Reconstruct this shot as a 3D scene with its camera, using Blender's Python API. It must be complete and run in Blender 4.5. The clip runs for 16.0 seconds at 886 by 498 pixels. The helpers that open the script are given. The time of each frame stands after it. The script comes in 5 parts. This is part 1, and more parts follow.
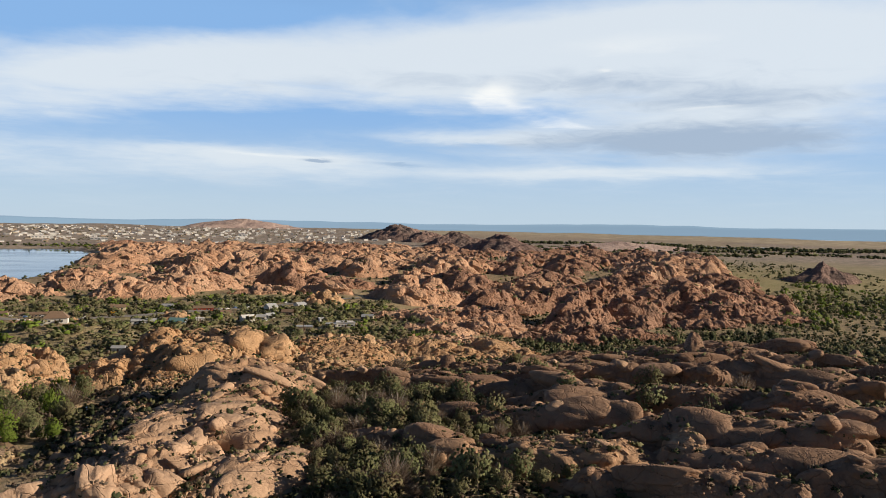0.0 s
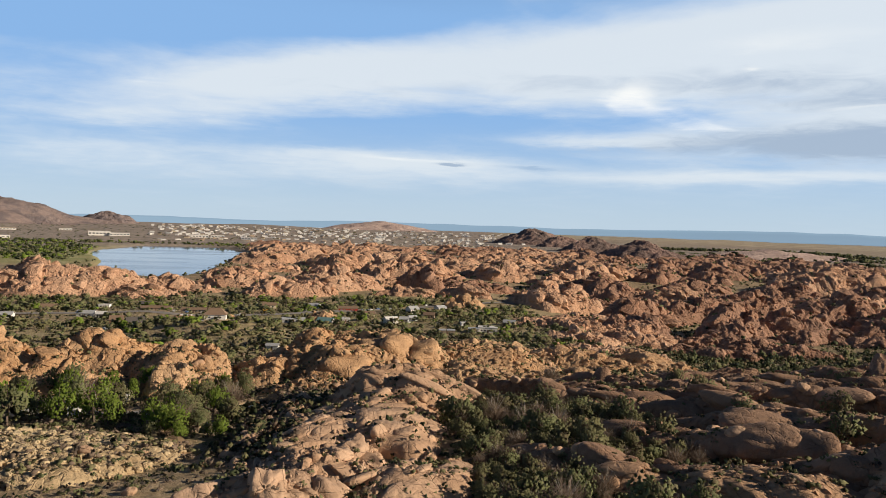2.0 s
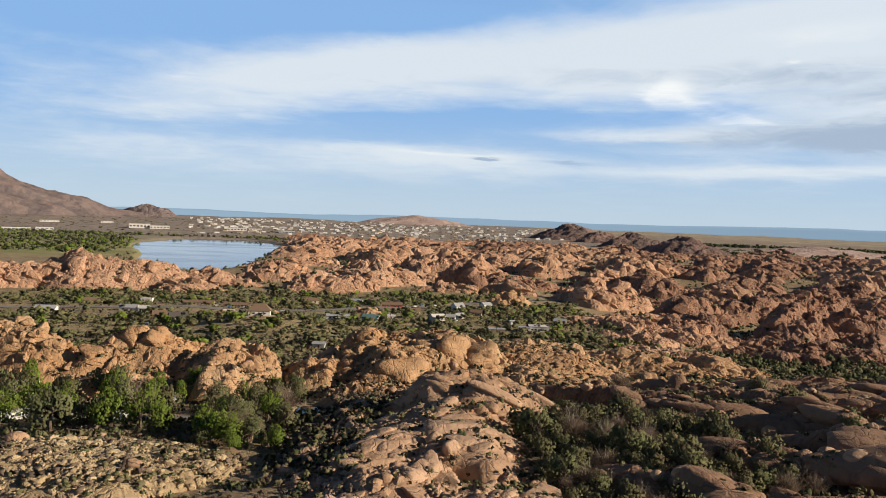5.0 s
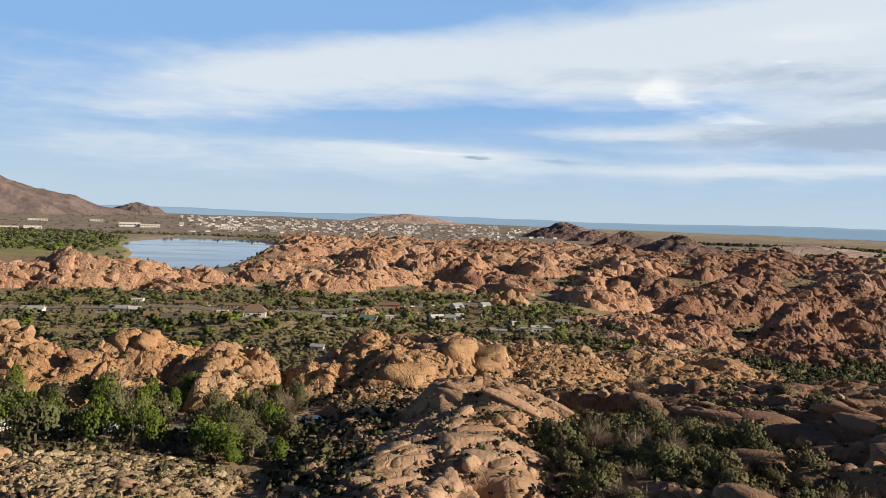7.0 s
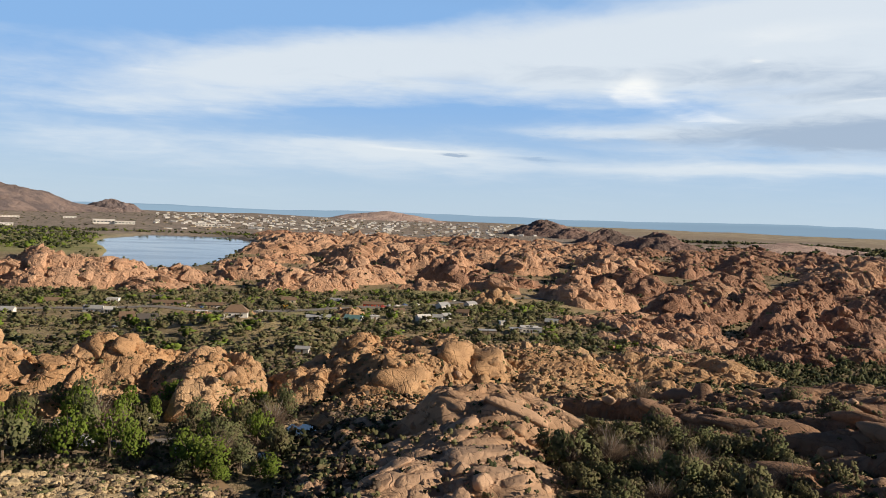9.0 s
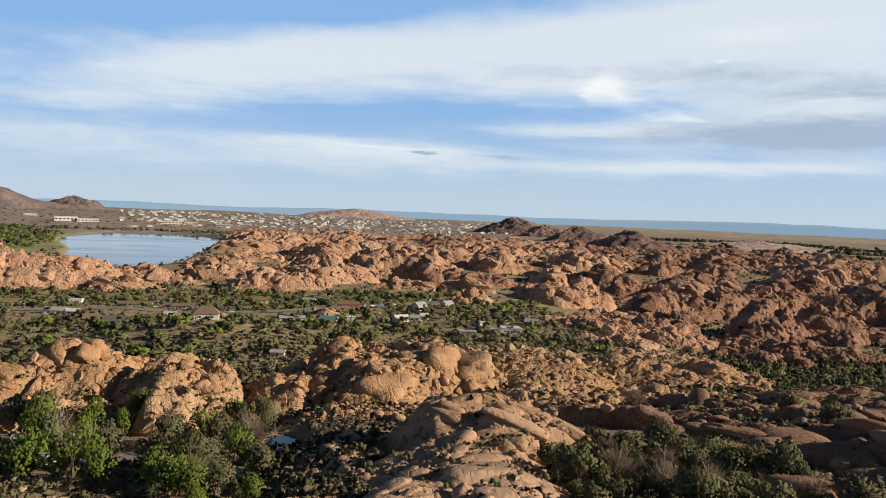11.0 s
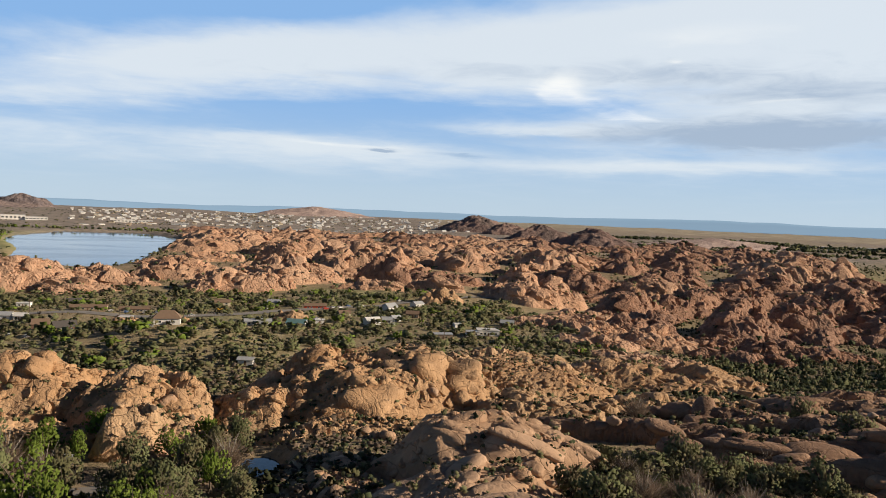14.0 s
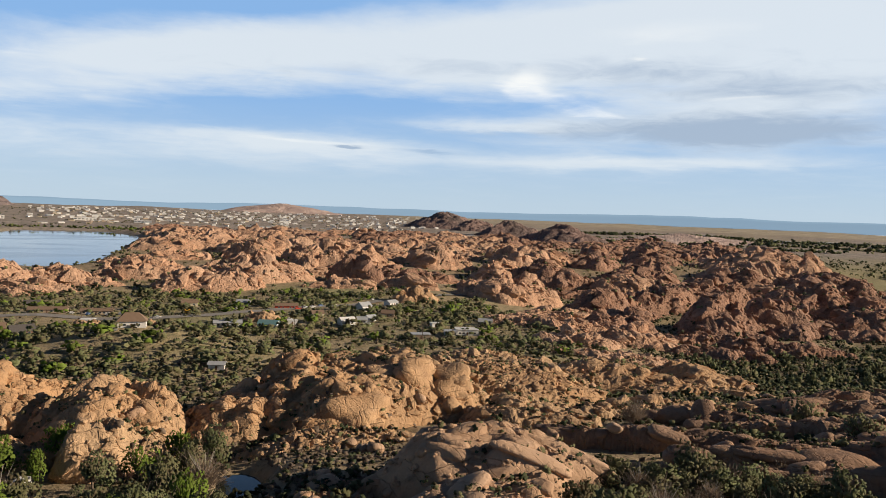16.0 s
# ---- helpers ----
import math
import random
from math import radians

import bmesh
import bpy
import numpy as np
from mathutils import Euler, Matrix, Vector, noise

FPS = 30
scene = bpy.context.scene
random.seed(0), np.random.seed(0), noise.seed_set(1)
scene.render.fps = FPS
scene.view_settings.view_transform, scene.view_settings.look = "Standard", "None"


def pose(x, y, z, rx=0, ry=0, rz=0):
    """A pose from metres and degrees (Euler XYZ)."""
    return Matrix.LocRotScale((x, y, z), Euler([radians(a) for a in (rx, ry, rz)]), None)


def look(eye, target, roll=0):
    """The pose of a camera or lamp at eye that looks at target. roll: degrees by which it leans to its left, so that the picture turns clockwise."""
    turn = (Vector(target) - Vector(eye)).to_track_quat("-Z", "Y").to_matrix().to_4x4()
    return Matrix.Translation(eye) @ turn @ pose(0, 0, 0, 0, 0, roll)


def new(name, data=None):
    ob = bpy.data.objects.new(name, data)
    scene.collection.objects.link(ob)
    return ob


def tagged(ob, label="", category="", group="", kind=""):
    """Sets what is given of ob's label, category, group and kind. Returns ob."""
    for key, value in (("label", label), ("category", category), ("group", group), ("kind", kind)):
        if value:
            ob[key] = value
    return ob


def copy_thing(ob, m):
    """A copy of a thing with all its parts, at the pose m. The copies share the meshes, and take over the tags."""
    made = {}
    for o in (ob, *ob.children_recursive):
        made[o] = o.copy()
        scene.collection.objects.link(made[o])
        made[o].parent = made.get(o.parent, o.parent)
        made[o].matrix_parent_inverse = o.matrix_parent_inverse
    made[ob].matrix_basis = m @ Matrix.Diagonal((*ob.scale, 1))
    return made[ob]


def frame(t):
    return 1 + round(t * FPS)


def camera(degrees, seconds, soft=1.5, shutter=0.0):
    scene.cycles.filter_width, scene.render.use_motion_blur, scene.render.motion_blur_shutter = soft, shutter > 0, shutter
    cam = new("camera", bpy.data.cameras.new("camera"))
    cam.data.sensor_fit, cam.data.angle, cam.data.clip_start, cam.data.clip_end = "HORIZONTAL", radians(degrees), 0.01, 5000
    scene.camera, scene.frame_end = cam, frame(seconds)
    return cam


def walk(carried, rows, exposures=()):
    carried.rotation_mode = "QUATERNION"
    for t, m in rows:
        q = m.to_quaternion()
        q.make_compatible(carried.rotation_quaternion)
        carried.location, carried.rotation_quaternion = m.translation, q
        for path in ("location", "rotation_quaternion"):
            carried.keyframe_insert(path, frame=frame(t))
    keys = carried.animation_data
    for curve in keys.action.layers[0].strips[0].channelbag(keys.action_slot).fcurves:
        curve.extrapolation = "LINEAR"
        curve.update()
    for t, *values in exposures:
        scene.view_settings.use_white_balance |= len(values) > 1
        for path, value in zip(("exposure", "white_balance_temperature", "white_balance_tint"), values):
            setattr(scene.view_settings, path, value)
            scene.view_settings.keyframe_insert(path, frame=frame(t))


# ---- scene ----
cam = camera(60.2, 16.0, soft=0.9)
PATH = [
    (0, (22.323, -5.693, 82.33), (22.892, -3.777, 82.248), 1.2),
    (0.5, (20.499, -3.372, 82.518), (20.983, -1.433, 82.436), 1.3),
    (1, (18.599, -0.5, 82.56), (19.0, 1.458, 82.479), 1.5),
    (1.5, (16.893, 2.489, 82.481), (17.211, 4.462, 82.401), 1.6),
    (2, (15.25, 5.674, 82.433), (15.483, 7.659, 82.352), 1.8),
    (2.5, (13.88, 9.172, 82.347), (14.055, 11.162, 82.257), 1.8),
    (3, (12.335, 12.515, 82.285), (12.486, 14.507, 82.192), 1.9),
    (3.5, (10.891, 15.879, 82.231), (11.032, 17.872, 82.136), 1.9),
    (4, (9.275, 19.385, 82.199), (9.414, 21.377, 82.103), 2.0),
    (6.5, (2.24, 37.737, 81.339), (2.403, 39.728, 81.238), 2.1),
    (7, (1.003, 41.37, 81.221), (1.172, 43.36, 81.12), 2.1),
    (7.5, (-0.378, 45.286, 81.183), (-0.2, 47.275, 81.082), 2.2),
    (8, (-1.647, 48.561, 81.192), (-1.456, 50.55, 81.09), 2.2),
    (8.5, (-2.904, 52.187, 81.049), (-2.697, 54.173, 80.945), 2.2),
    (9, (-4.1, 55.914, 80.899), (-3.874, 57.898, 80.793), 2.2),
    (11.5, (-9.77, 74.083, 80.701), (-9.44, 76.053, 80.592), 2.3),
    (12, (-10.978, 77.717, 80.72), (-10.623, 79.682, 80.612), 2.3),
    (12.5, (-11.989, 81.1, 80.584), (-11.614, 83.061, 80.476), 2.3),
    (13, (-13.033, 84.684, 80.405), (-12.645, 86.643, 80.297), 2.3),
    (13.5, (-14.12, 88.347, 80.206), (-13.719, 90.304, 80.096), 2.3),
    (14, (-15.166, 91.977, 80.084), (-14.753, 93.931, 79.974), 2.3),
    (14.5, (-16.182, 95.642, 79.986), (-15.754, 97.592, 79.876), 2.3),
    (15, (-17.097, 99.224, 79.949), (-16.652, 101.171, 79.837), 2.3),
    (15.5, (-17.777, 103.001, 79.86), (-17.31, 104.942, 79.745), 2.2),
    (16, (-18.281, 106.936, 79.647), (-17.784, 108.87, 79.531), 2.1),
]
walk(cam, [(t, look(eye, target, roll)) for t, eye, target, roll in PATH])
scene.view_settings.exposure = 0.10

# ---- sky and sun ----
SUN_AZ, SUN_EL = 106.0, 20.0          # degrees clockwise from +y, and above the horizon


def sun_way():
    a, e = radians(SUN_AZ), radians(SUN_EL)
    return Vector((math.sin(a) * math.cos(e), math.cos(a) * math.cos(e), math.sin(e)))


sun = new("sun", bpy.data.lights.new("sun", "SUN"))
sun.data.energy, sun.data.angle, sun.data.color = 5.8, radians(0.6), (1.0, 0.84, 0.65)
sun.matrix_world = look(tuple(sun_way() * 900), (0, 0, 0))


class Nodes:
    """Short hand for node trees."""

    def __init__(self, tree):
        self.tree = tree
        tree.nodes.clear()

    def add(self, kind, **values):
        n = self.tree.nodes.new(kind)
        for k, v in values.items():
            if k in n.inputs:
                self.plug(n.inputs[k], v)
        return n

    def plug(self, socket, v):
        if isinstance(v, bpy.types.NodeSocket):
            self.tree.links.new(v, socket)
        else:
            socket.default_value = v

    def math(self, op, a, b=0.0, c=0.0, clamp=False):
        n = self.tree.nodes.new("ShaderNodeMath")
        n.operation, n.use_clamp = op, clamp
        for k, v in enumerate((a, b, c)):
            self.plug(n.inputs[k], v)
        return n.outputs[0]

    def ramp(self, v, lo, hi, to_lo=0.0, to_hi=1.0, smooth=True):
        n = self.tree.nodes.new("ShaderNodeMapRange")
        n.interpolation_type = "SMOOTHSTEP" if smooth else "LINEAR"
        for k, x in enumerate((v, lo, hi, to_lo, to_hi)):
            self.plug(n.inputs[k], x)
        return n.outputs[0]

    def mix(self, f, a, b, blend="MIX"):
        n = self.tree.nodes.new("ShaderNodeMix")
        n.data_type, n.blend_type = "RGBA", blend
        self.plug(n.inputs[0], f)
        for k, v in ((6, a), (7, b)):
            self.plug(n.inputs[k], (*v, 1) if isinstance(v, tuple) and len(v) == 3 else v)
        return n.outputs[2]

    def noise(self, vec, scale, detail=4.0, rough=0.55, warp=0.0, dims="3D"):
        n = self.tree.nodes.new("ShaderNodeTexNoise")
        n.noise_dimensions = dims
        self.plug(n.inputs["Vector"], vec)
        for k, v in (("Scale", scale), ("Detail", detail), ("Roughness", rough), ("Distortion", warp)):
            n.inputs[k].default_value = v
        return n.outputs["Fac"]


def build_world():
    w = bpy.data.worlds.new("world")
    scene.world = w
    w.use_nodes = True
    n = Nodes(w.node_tree)
    sky = n.add("ShaderNodeTexSky")
    sky.sky_type, sky.sun_disc = "NISHITA", False
    sky.sun_elevation, sky.sun_rotation = radians(SUN_EL), radians(SUN_AZ)
    sky.altitude, sky.air_density, sky.dust_density, sky.ozone_density = 1600, 1.0, 0.6, 2.0
    way = n.add("ShaderNodeTexCoord").outputs["Generated"]
    xyz = n.add("ShaderNodeSeparateXYZ", Vector=way)
    x, y, z = xyz.outputs
    az = n.math("MULTIPLY", n.math("ARCTAN2", x, y), 180 / math.pi)
    el = n.math("MULTIPLY", n.math("ARCSINE", z), 180 / math.pi)
    # the cloud layer, seen in perspective: a plane overhead
    up = n.math("ADD", n.math("MAXIMUM", z, 0.0), 0.10)
    flat = n.add("ShaderNodeCombineXYZ", X=n.math("DIVIDE", x, up), Y=n.math("DIVIDE", y, up)).outputs[0]
    wisp = n.noise(flat, 1.1, 7.0, 0.58, 0.5)
    fine = n.noise(flat, 3.6, 6.0, 0.6, 0.8)
    puff = n.noise(n.add("ShaderNodeCombineXYZ", X=n.math("MULTIPLY", az, 0.10), Y=n.math("MULTIPLY", el, 0.32)).outputs[0], 1.0, 6.0, 0.55, 0.4)
    rag = n.math("ADD", n.math("MULTIPLY", n.math("SUBTRACT", wisp, 0.5), 1.5),
                 n.math("ADD", n.math("MULTIPLY", n.math("SUBTRACT", fine, 0.5), 0.7), n.math("MULTIPLY", n.math("SUBTRACT", puff, 0.5), 1.2)))

    az = n.math("ADD", az, n.math("MULTIPLY", n.math("SUBTRACT", puff, 0.5), 6.0))
    streak = n.noise(n.add("ShaderNodeCombineXYZ", X=n.math("MULTIPLY", az, 0.16), Y=n.math("MULTIPLY", el, 1.3)).outputs[0], 1.0, 6.0, 0.6, 0.3)
    el = n.math("ADD", el, n.math("MULTIPLY", n.math("SUBTRACT", streak, 0.5), 1.1))
    rag = n.math("ADD", rag, n.math("MULTIPLY", n.math("SUBTRACT", streak, 0.5), 0.7))

    def bank(a0, e0, wa, we, lean, strength):
        """A bank of cloud: an oval round an azimuth and an elevation, leaning by lean degrees of height per degree of width."""
        da = n.math("SUBTRACT", az, a0)
        de = n.math("SUBTRACT", n.math("SUBTRACT", el, e0), n.math("MULTIPLY", da, lean))
        q = n.math("ADD", n.math("POWER", n.math("ABSOLUTE", n.math("DIVIDE", da, wa)), 2.0), n.math("POWER", n.math("ABSOLUTE", n.math("DIVIDE", de, we)), 2.0))
        return n.math("MULTIPLY", n.math("POWER", 2.718, n.math("MULTIPLY", q, -1.0)), strength)

    def total(rows):
        out = 0.0
        for r in rows:
            out = n.math("ADD", out, bank(*r))
        return out

    cover = total(CLOUD_BANKS)
    rag = n.math("SUBTRACT", rag, n.ramp(el, 17.0, 30.0, 0.0, 1.1))
    dense = n.ramp(n.math("ADD", n.math("ADD", cover, 0.06), n.math("MULTIPLY", rag, 0.46)), 0.0, 0.95)
    shade = n.math("ADD", total(CLOUD_SHADE), n.math("MULTIPLY", n.math("SUBTRACT", fine, 0.5), 0.9))
    grey = n.ramp(shade, 0.1, 1.0)
    cloud = n.mix(grey, CLOUD_LIT, CLOUD_DIM)
    glow = n.ramp(n.math("ADD", total(CLOUD_BRIGHT), n.math("MULTIPLY", rag, 0.25)), 0.25, 1.0)
    cloud = n.mix(glow, cloud, (0.93, 0.93, 0.90))
    # clear air: pale at the horizon, blue higher up
    haze = n.ramp(el, -1.0, 9.0, 0.85, 0.0)
    clear = n.mix(haze, n.mix(n.ramp(el, 14.0, 25.0), SKY_BLUE, SKY_TOP), SKY_LOW)
    visible = n.mix(n.math("MULTIPLY", dense, n.ramp(el, -0.5, 4.0, 0.35, 1.0)), clear, cloud)
    # the unseen sky behind the camera is dimmed to cut fill in the shade
    away = n.ramp(y, -0.3, 0.72, 0.50, 1.0)
    visible = n.mix(1.0, visible, n.add("ShaderNodeCombineXYZ", X=away, Y=away, Z=away).outputs[0], "MULTIPLY")
    air = n.add("ShaderNodeBackground", Color=sky.outputs[0], Strength=SKY_STRENGTH)
    veil = n.add("ShaderNodeBackground", Color=visible, Strength=1.12)
    mixed = n.add("ShaderNodeMixShader", Fac=0.86)
    n.tree.links.new(air.outputs[0], mixed.inputs[1])
    n.tree.links.new(veil.outputs[0], mixed.inputs[2])
    out = n.add("ShaderNodeOutputWorld")
    n.tree.links.new(mixed.outputs[0], out.inputs[0])


SKY_STRENGTH = 0.05
SKY_BLUE, SKY_TOP, SKY_LOW = (0.235, 0.43, 0.74), (0.018, 0.036, 0.085), (0.50, 0.61, 0.69)
CLOUD_LIT, CLOUD_DIM = (0.67, 0.735, 0.80), (0.36, 0.45, 0.58)
# azimuth, elevation, half width, half height, lean, strength
CLOUD_BANKS = [
    (18.0, 11.4, 23.0, 3.0, 0.04, 1.10), (-6.0, 9.5, 10.0, 1.8, 0.12, 0.72), (38.0, 12.0, 14.0, 4.0, 0.0, 0.90), (38.0, 8.0, 9.0, 2.2, 0.0, 0.55),
    (32.0, 5.7, 11.0, 1.2, 0.0, 0.85), (17.0, 5.9, 7.0, 0.45, 0.02, 0.50), (4.5, 4.1, 9.5, 0.65, -0.01, 0.75), (-2.0, 4.7, 4.5, 0.4, 0.02, 0.35),
    (0.0, 3.0, 28.0, 1.0, 0.0, 0.45), (-16.0, 4.3, 10.0, 0.9, 0.0, 0.32), (29.0, 3.5, 13.0, 0.5, 0.02, 0.60), (-18.0, 6.2, 5.0, 0.6, 0.0, 0.34),
    (-20.0, 8.0, 8.0, 1.6, 0.0, 0.24), (-13.0, 6.8, 9.0, 0.9, 0.05, 0.30), (6.0, 7.0, 10.0, 0.5, 0.03, -0.42), (-1.0, 14.2, 8.0, 1.2, 0.08, -1.0), (-18.0, 12.8, 9.0, 1.6, 0.0, -0.5),
]
CLOUD_SHADE = [(32.0, 5.7, 10.0, 1.1, 0.0, 1.0), (27.0, 10.0, 8.0, 0.7, -0.02, 0.36), (10.0, 9.8, 13.0, 0.9, 0.05, 0.30), (6.9, 4.0, 0.9, 0.14, 0.0, 1.3), (12.8, 3.9, 2.6, 0.15, -0.02, 0.9),
               (37.0, 8.7, 9.0, 0.9, 0.0, 0.62), (32.0, 10.2, 12.0, 1.2, 0.02, 0.22), (40.0, 6.0, 9.0, 1.4, 0.0, 0.55), (17.0, 5.3, 7.0, 0.4, 0.0, 0.45), (0.0, 1.8, 60.0, 1.4, 0.0, 0.30)]
CLOUD_BRIGHT = [(22.6, 7.7, 3.4, 0.65, -0.20, 1.25), (25.2, 7.1, 2.2, 0.32, -0.18, 0.95), (20.4, 9.0, 1.8, 1.5, 0.0, 0.85), (27.2, 10.8, 1.3, 0.3, 0.0, 0.60), (30.0, 12.6, 10.0, 1.2, 0.03, 0.45), (4.0, 4.3, 7.0, 0.3, -0.01, 0.55),
                (-14.5, 9.0, 2.5, 0.5, 0.0, 0.45), (35.5, 8.1, 3.5, 0.3, 0.05, 0.55), (28.0, 3.6, 9.0, 0.25, 0.0, 0.35), (6.0, 10.0, 8.0, 0.6, 0.06, 0.25)]
build_world()

# ---- materials ----
def material(name, color, rough=0.85, metal=0.0, spec=0.3):
    m = bpy.data.materials.new(name)
    m.use_nodes = True
    n = Nodes(m.node_tree)
    b = n.add("ShaderNodeBsdfPrincipled")
    b.inputs["Roughness"].default_value, b.inputs["Metallic"].default_value, b.inputs["Specular IOR Level"].default_value = rough, metal, spec
    b.inputs["Base Color"].default_value = (*color, 1)
    out = n.add("ShaderNodeOutputMaterial")
    n.tree.links.new(b.outputs[0], out.inputs[0])
    return m, n, b


def bump(n, b, height, distance, strength=1.0):
    k = n.add("ShaderNodeBump", Height=height, Strength=strength, Distance=distance)
    n.plug(b.inputs["Normal"], k.outputs[0])


def painted(name, color, rough=0.7, metal=0.0, dirt=0.25):
    """Paint, render or sheet metal with a little dirt and fading."""
    m, n, b = material(name, color, rough, metal)
    p = n.add("ShaderNodeTexCoord").outputs["Object"]
    a = n.ramp(n.noise(p, 0.9, 5.0), 0.35, 0.75)
    g = n.ramp(n.noise(p, 9.0, 3.0), 0.4, 0.8)
    c = n.mix(n.math("MULTIPLY", a, dirt), color, tuple(v * 0.55 for v in color))
    n.plug(b.inputs["Base Color"], n.mix(n.math("MULTIPLY", g, dirt * 0.5), c, (0.3, 0.25, 0.2)))
    return m


def granite(name, light, dark, red, streak=0.5, seams=0.10, joint=0.22, rift=0.10):
    m, n, b = material(name, light, 0.93, 0.0, 0.15)
    p = n.add("ShaderNodeNewGeometry").outputs["Position"]
    big = n.ramp(n.noise(p, 0.018, 3.0), 0.38, 0.62)
    c = n.mix(big, light, red)
    mid = n.ramp(n.noise(p, 0.16, 6.0, 0.62), 0.40, 0.70)
    c = n.mix(n.math("MULTIPLY", mid, 0.40), c, dark)
    low = n.add("ShaderNodeMapping", Vector=p, Scale=(0.40, 0.40, 0.16)).outputs[0]
    run = n.ramp(n.noise(low, 1.0, 5.0, 0.6), 0.52, 0.72)
    c = n.mix(n.math("MULTIPLY", run, streak), c, tuple(v * 0.45 for v in dark))
    pale = n.ramp(n.noise(p, 0.35, 5.0, 0.6), 0.56, 0.75)
    c = n.mix(n.math("MULTIPLY", pale, 0.40), c, tuple(min(0.7, v * 1.30 + 0.03) for v in light))
    grain = n.noise(p, 2.4, 6.0, 0.7)
    c = n.mix(n.ramp(n.noise(p, 0.055, 5.0, 0.65), 0.48, 0.66, 0.0, 0.45), c, tuple(v * 0.85 for v in dark))
    c = n.mix(n.ramp(grain, 0.45, 0.8, 0.0, 0.16), c, tuple(v * 0.6 for v in dark))
    spot = n.ramp(n.noise(p, 1.1, 8.0, 0.7), 0.50, 0.68)
    c = n.mix(n.math("MULTIPLY", spot, 0.12), c, tuple(v * 0.55 for v in dark))
    wavy = n.math("MULTIPLY", n.noise(p, 0.07, 3.0, 0.55), 2.2)
    x, y, z = n.add("ShaderNodeSeparateXYZ", Vector=p).outputs
    seam = 1.0
    for kx, ky, kz, wide, some in ((0.17, 0.06, 0.04, 0.028, 0.46), (-0.05, 0.15, 0.10, 0.024, 0.50), (0.03, 0.04, 0.26, 0.03, 0.52)):
        t = n.math("ADD", n.math("ADD", n.math("MULTIPLY", x, kx), n.math("MULTIPLY", y, ky)), n.math("ADD", n.math("MULTIPLY", z, kz), wavy))
        line = n.ramp(n.math("ABSOLUTE", n.math("SUBTRACT", n.math("FRACT", t), 0.5)), 0.0, wide)
        gone = n.ramp(n.noise(n.add("ShaderNodeMapping", Vector=p, Location=(kx * 900, 0, 0)).outputs[0], 0.09, 2.0), some - 0.05, some + 0.05, 1.0, 0.0)
        seam = n.math("MULTIPLY", seam, n.math("MAXIMUM", line, gone))
    c = n.mix(n.math("MULTIPLY", n.math("SUBTRACT", 1.0, seam), seams), c, tuple(v * 0.28 for v in dark))
    isle = n.add("ShaderNodeNewGeometry").outputs["Random Per Island"]
    one = n.add("ShaderNodeObjectInfo").outputs["Random"]
    odd = n.math("FRACT", n.math("ADD", isle, one))
    c = n.mix(n.ramp(odd, 0.0, 1.0, 0.0, 0.42, False), c, tuple(v * 0.80 for v in red))
    c = n.mix(n.ramp(n.math("FRACT", n.math("MULTIPLY", odd, 7.3)), 0.6, 1.0, 0.0, 0.35), c, tuple(min(0.7, v * 1.2 + 0.02) for v in light))
    n.plug(b.inputs["Base Color"], c)
    height = n.math("ADD", n.math("MULTIPLY", seam, 0.4), n.math("ADD", n.math("MULTIPLY", n.noise(p, 0.5, 6.0, 0.62), 0.9), n.math("MULTIPLY", grain, 0.14)))
    warp = n.add("ShaderNodeVectorMath", Vector=p).outputs[0].node
    warp.operation = "MULTIPLY_ADD"
    shift = n.add("ShaderNodeTexNoise", Vector=p, Scale=joint * 0.8, Detail=3.0)
    n.plug(warp.inputs[0], shift.outputs["Color"])
    warp.inputs[1].default_value = (1.6 / joint,) * 3
    n.plug(warp.inputs[2], p)
    for scale, deep in ((joint, 0.55), (joint * 2.7, 0.25)):
        cell = n.add("ShaderNodeTexVoronoi", Vector=n.add("ShaderNodeMapping", Vector=warp.outputs[0], Scale=(1.0, 0.75, 0.7)).outputs[0], Scale=scale)
        edge = n.add("ShaderNodeTexVoronoi", Vector=n.add("ShaderNodeMapping", Vector=warp.outputs[0], Scale=(1.0, 0.75, 0.7)).outputs[0], Scale=scale)
        edge.feature = "DISTANCE_TO_EDGE"
        tall = n.add("ShaderNodeSeparateColor", Color=cell.outputs["Color"]).outputs[0]
        height = n.math("ADD", height, n.math("MULTIPLY", n.math("ADD", n.math("MULTIPLY", tall, 0.7), n.ramp(edge.outputs["Distance"], 0.0, 0.12)), deep * rift / joint))
    bump(n, b, height, 0.6)
    return m


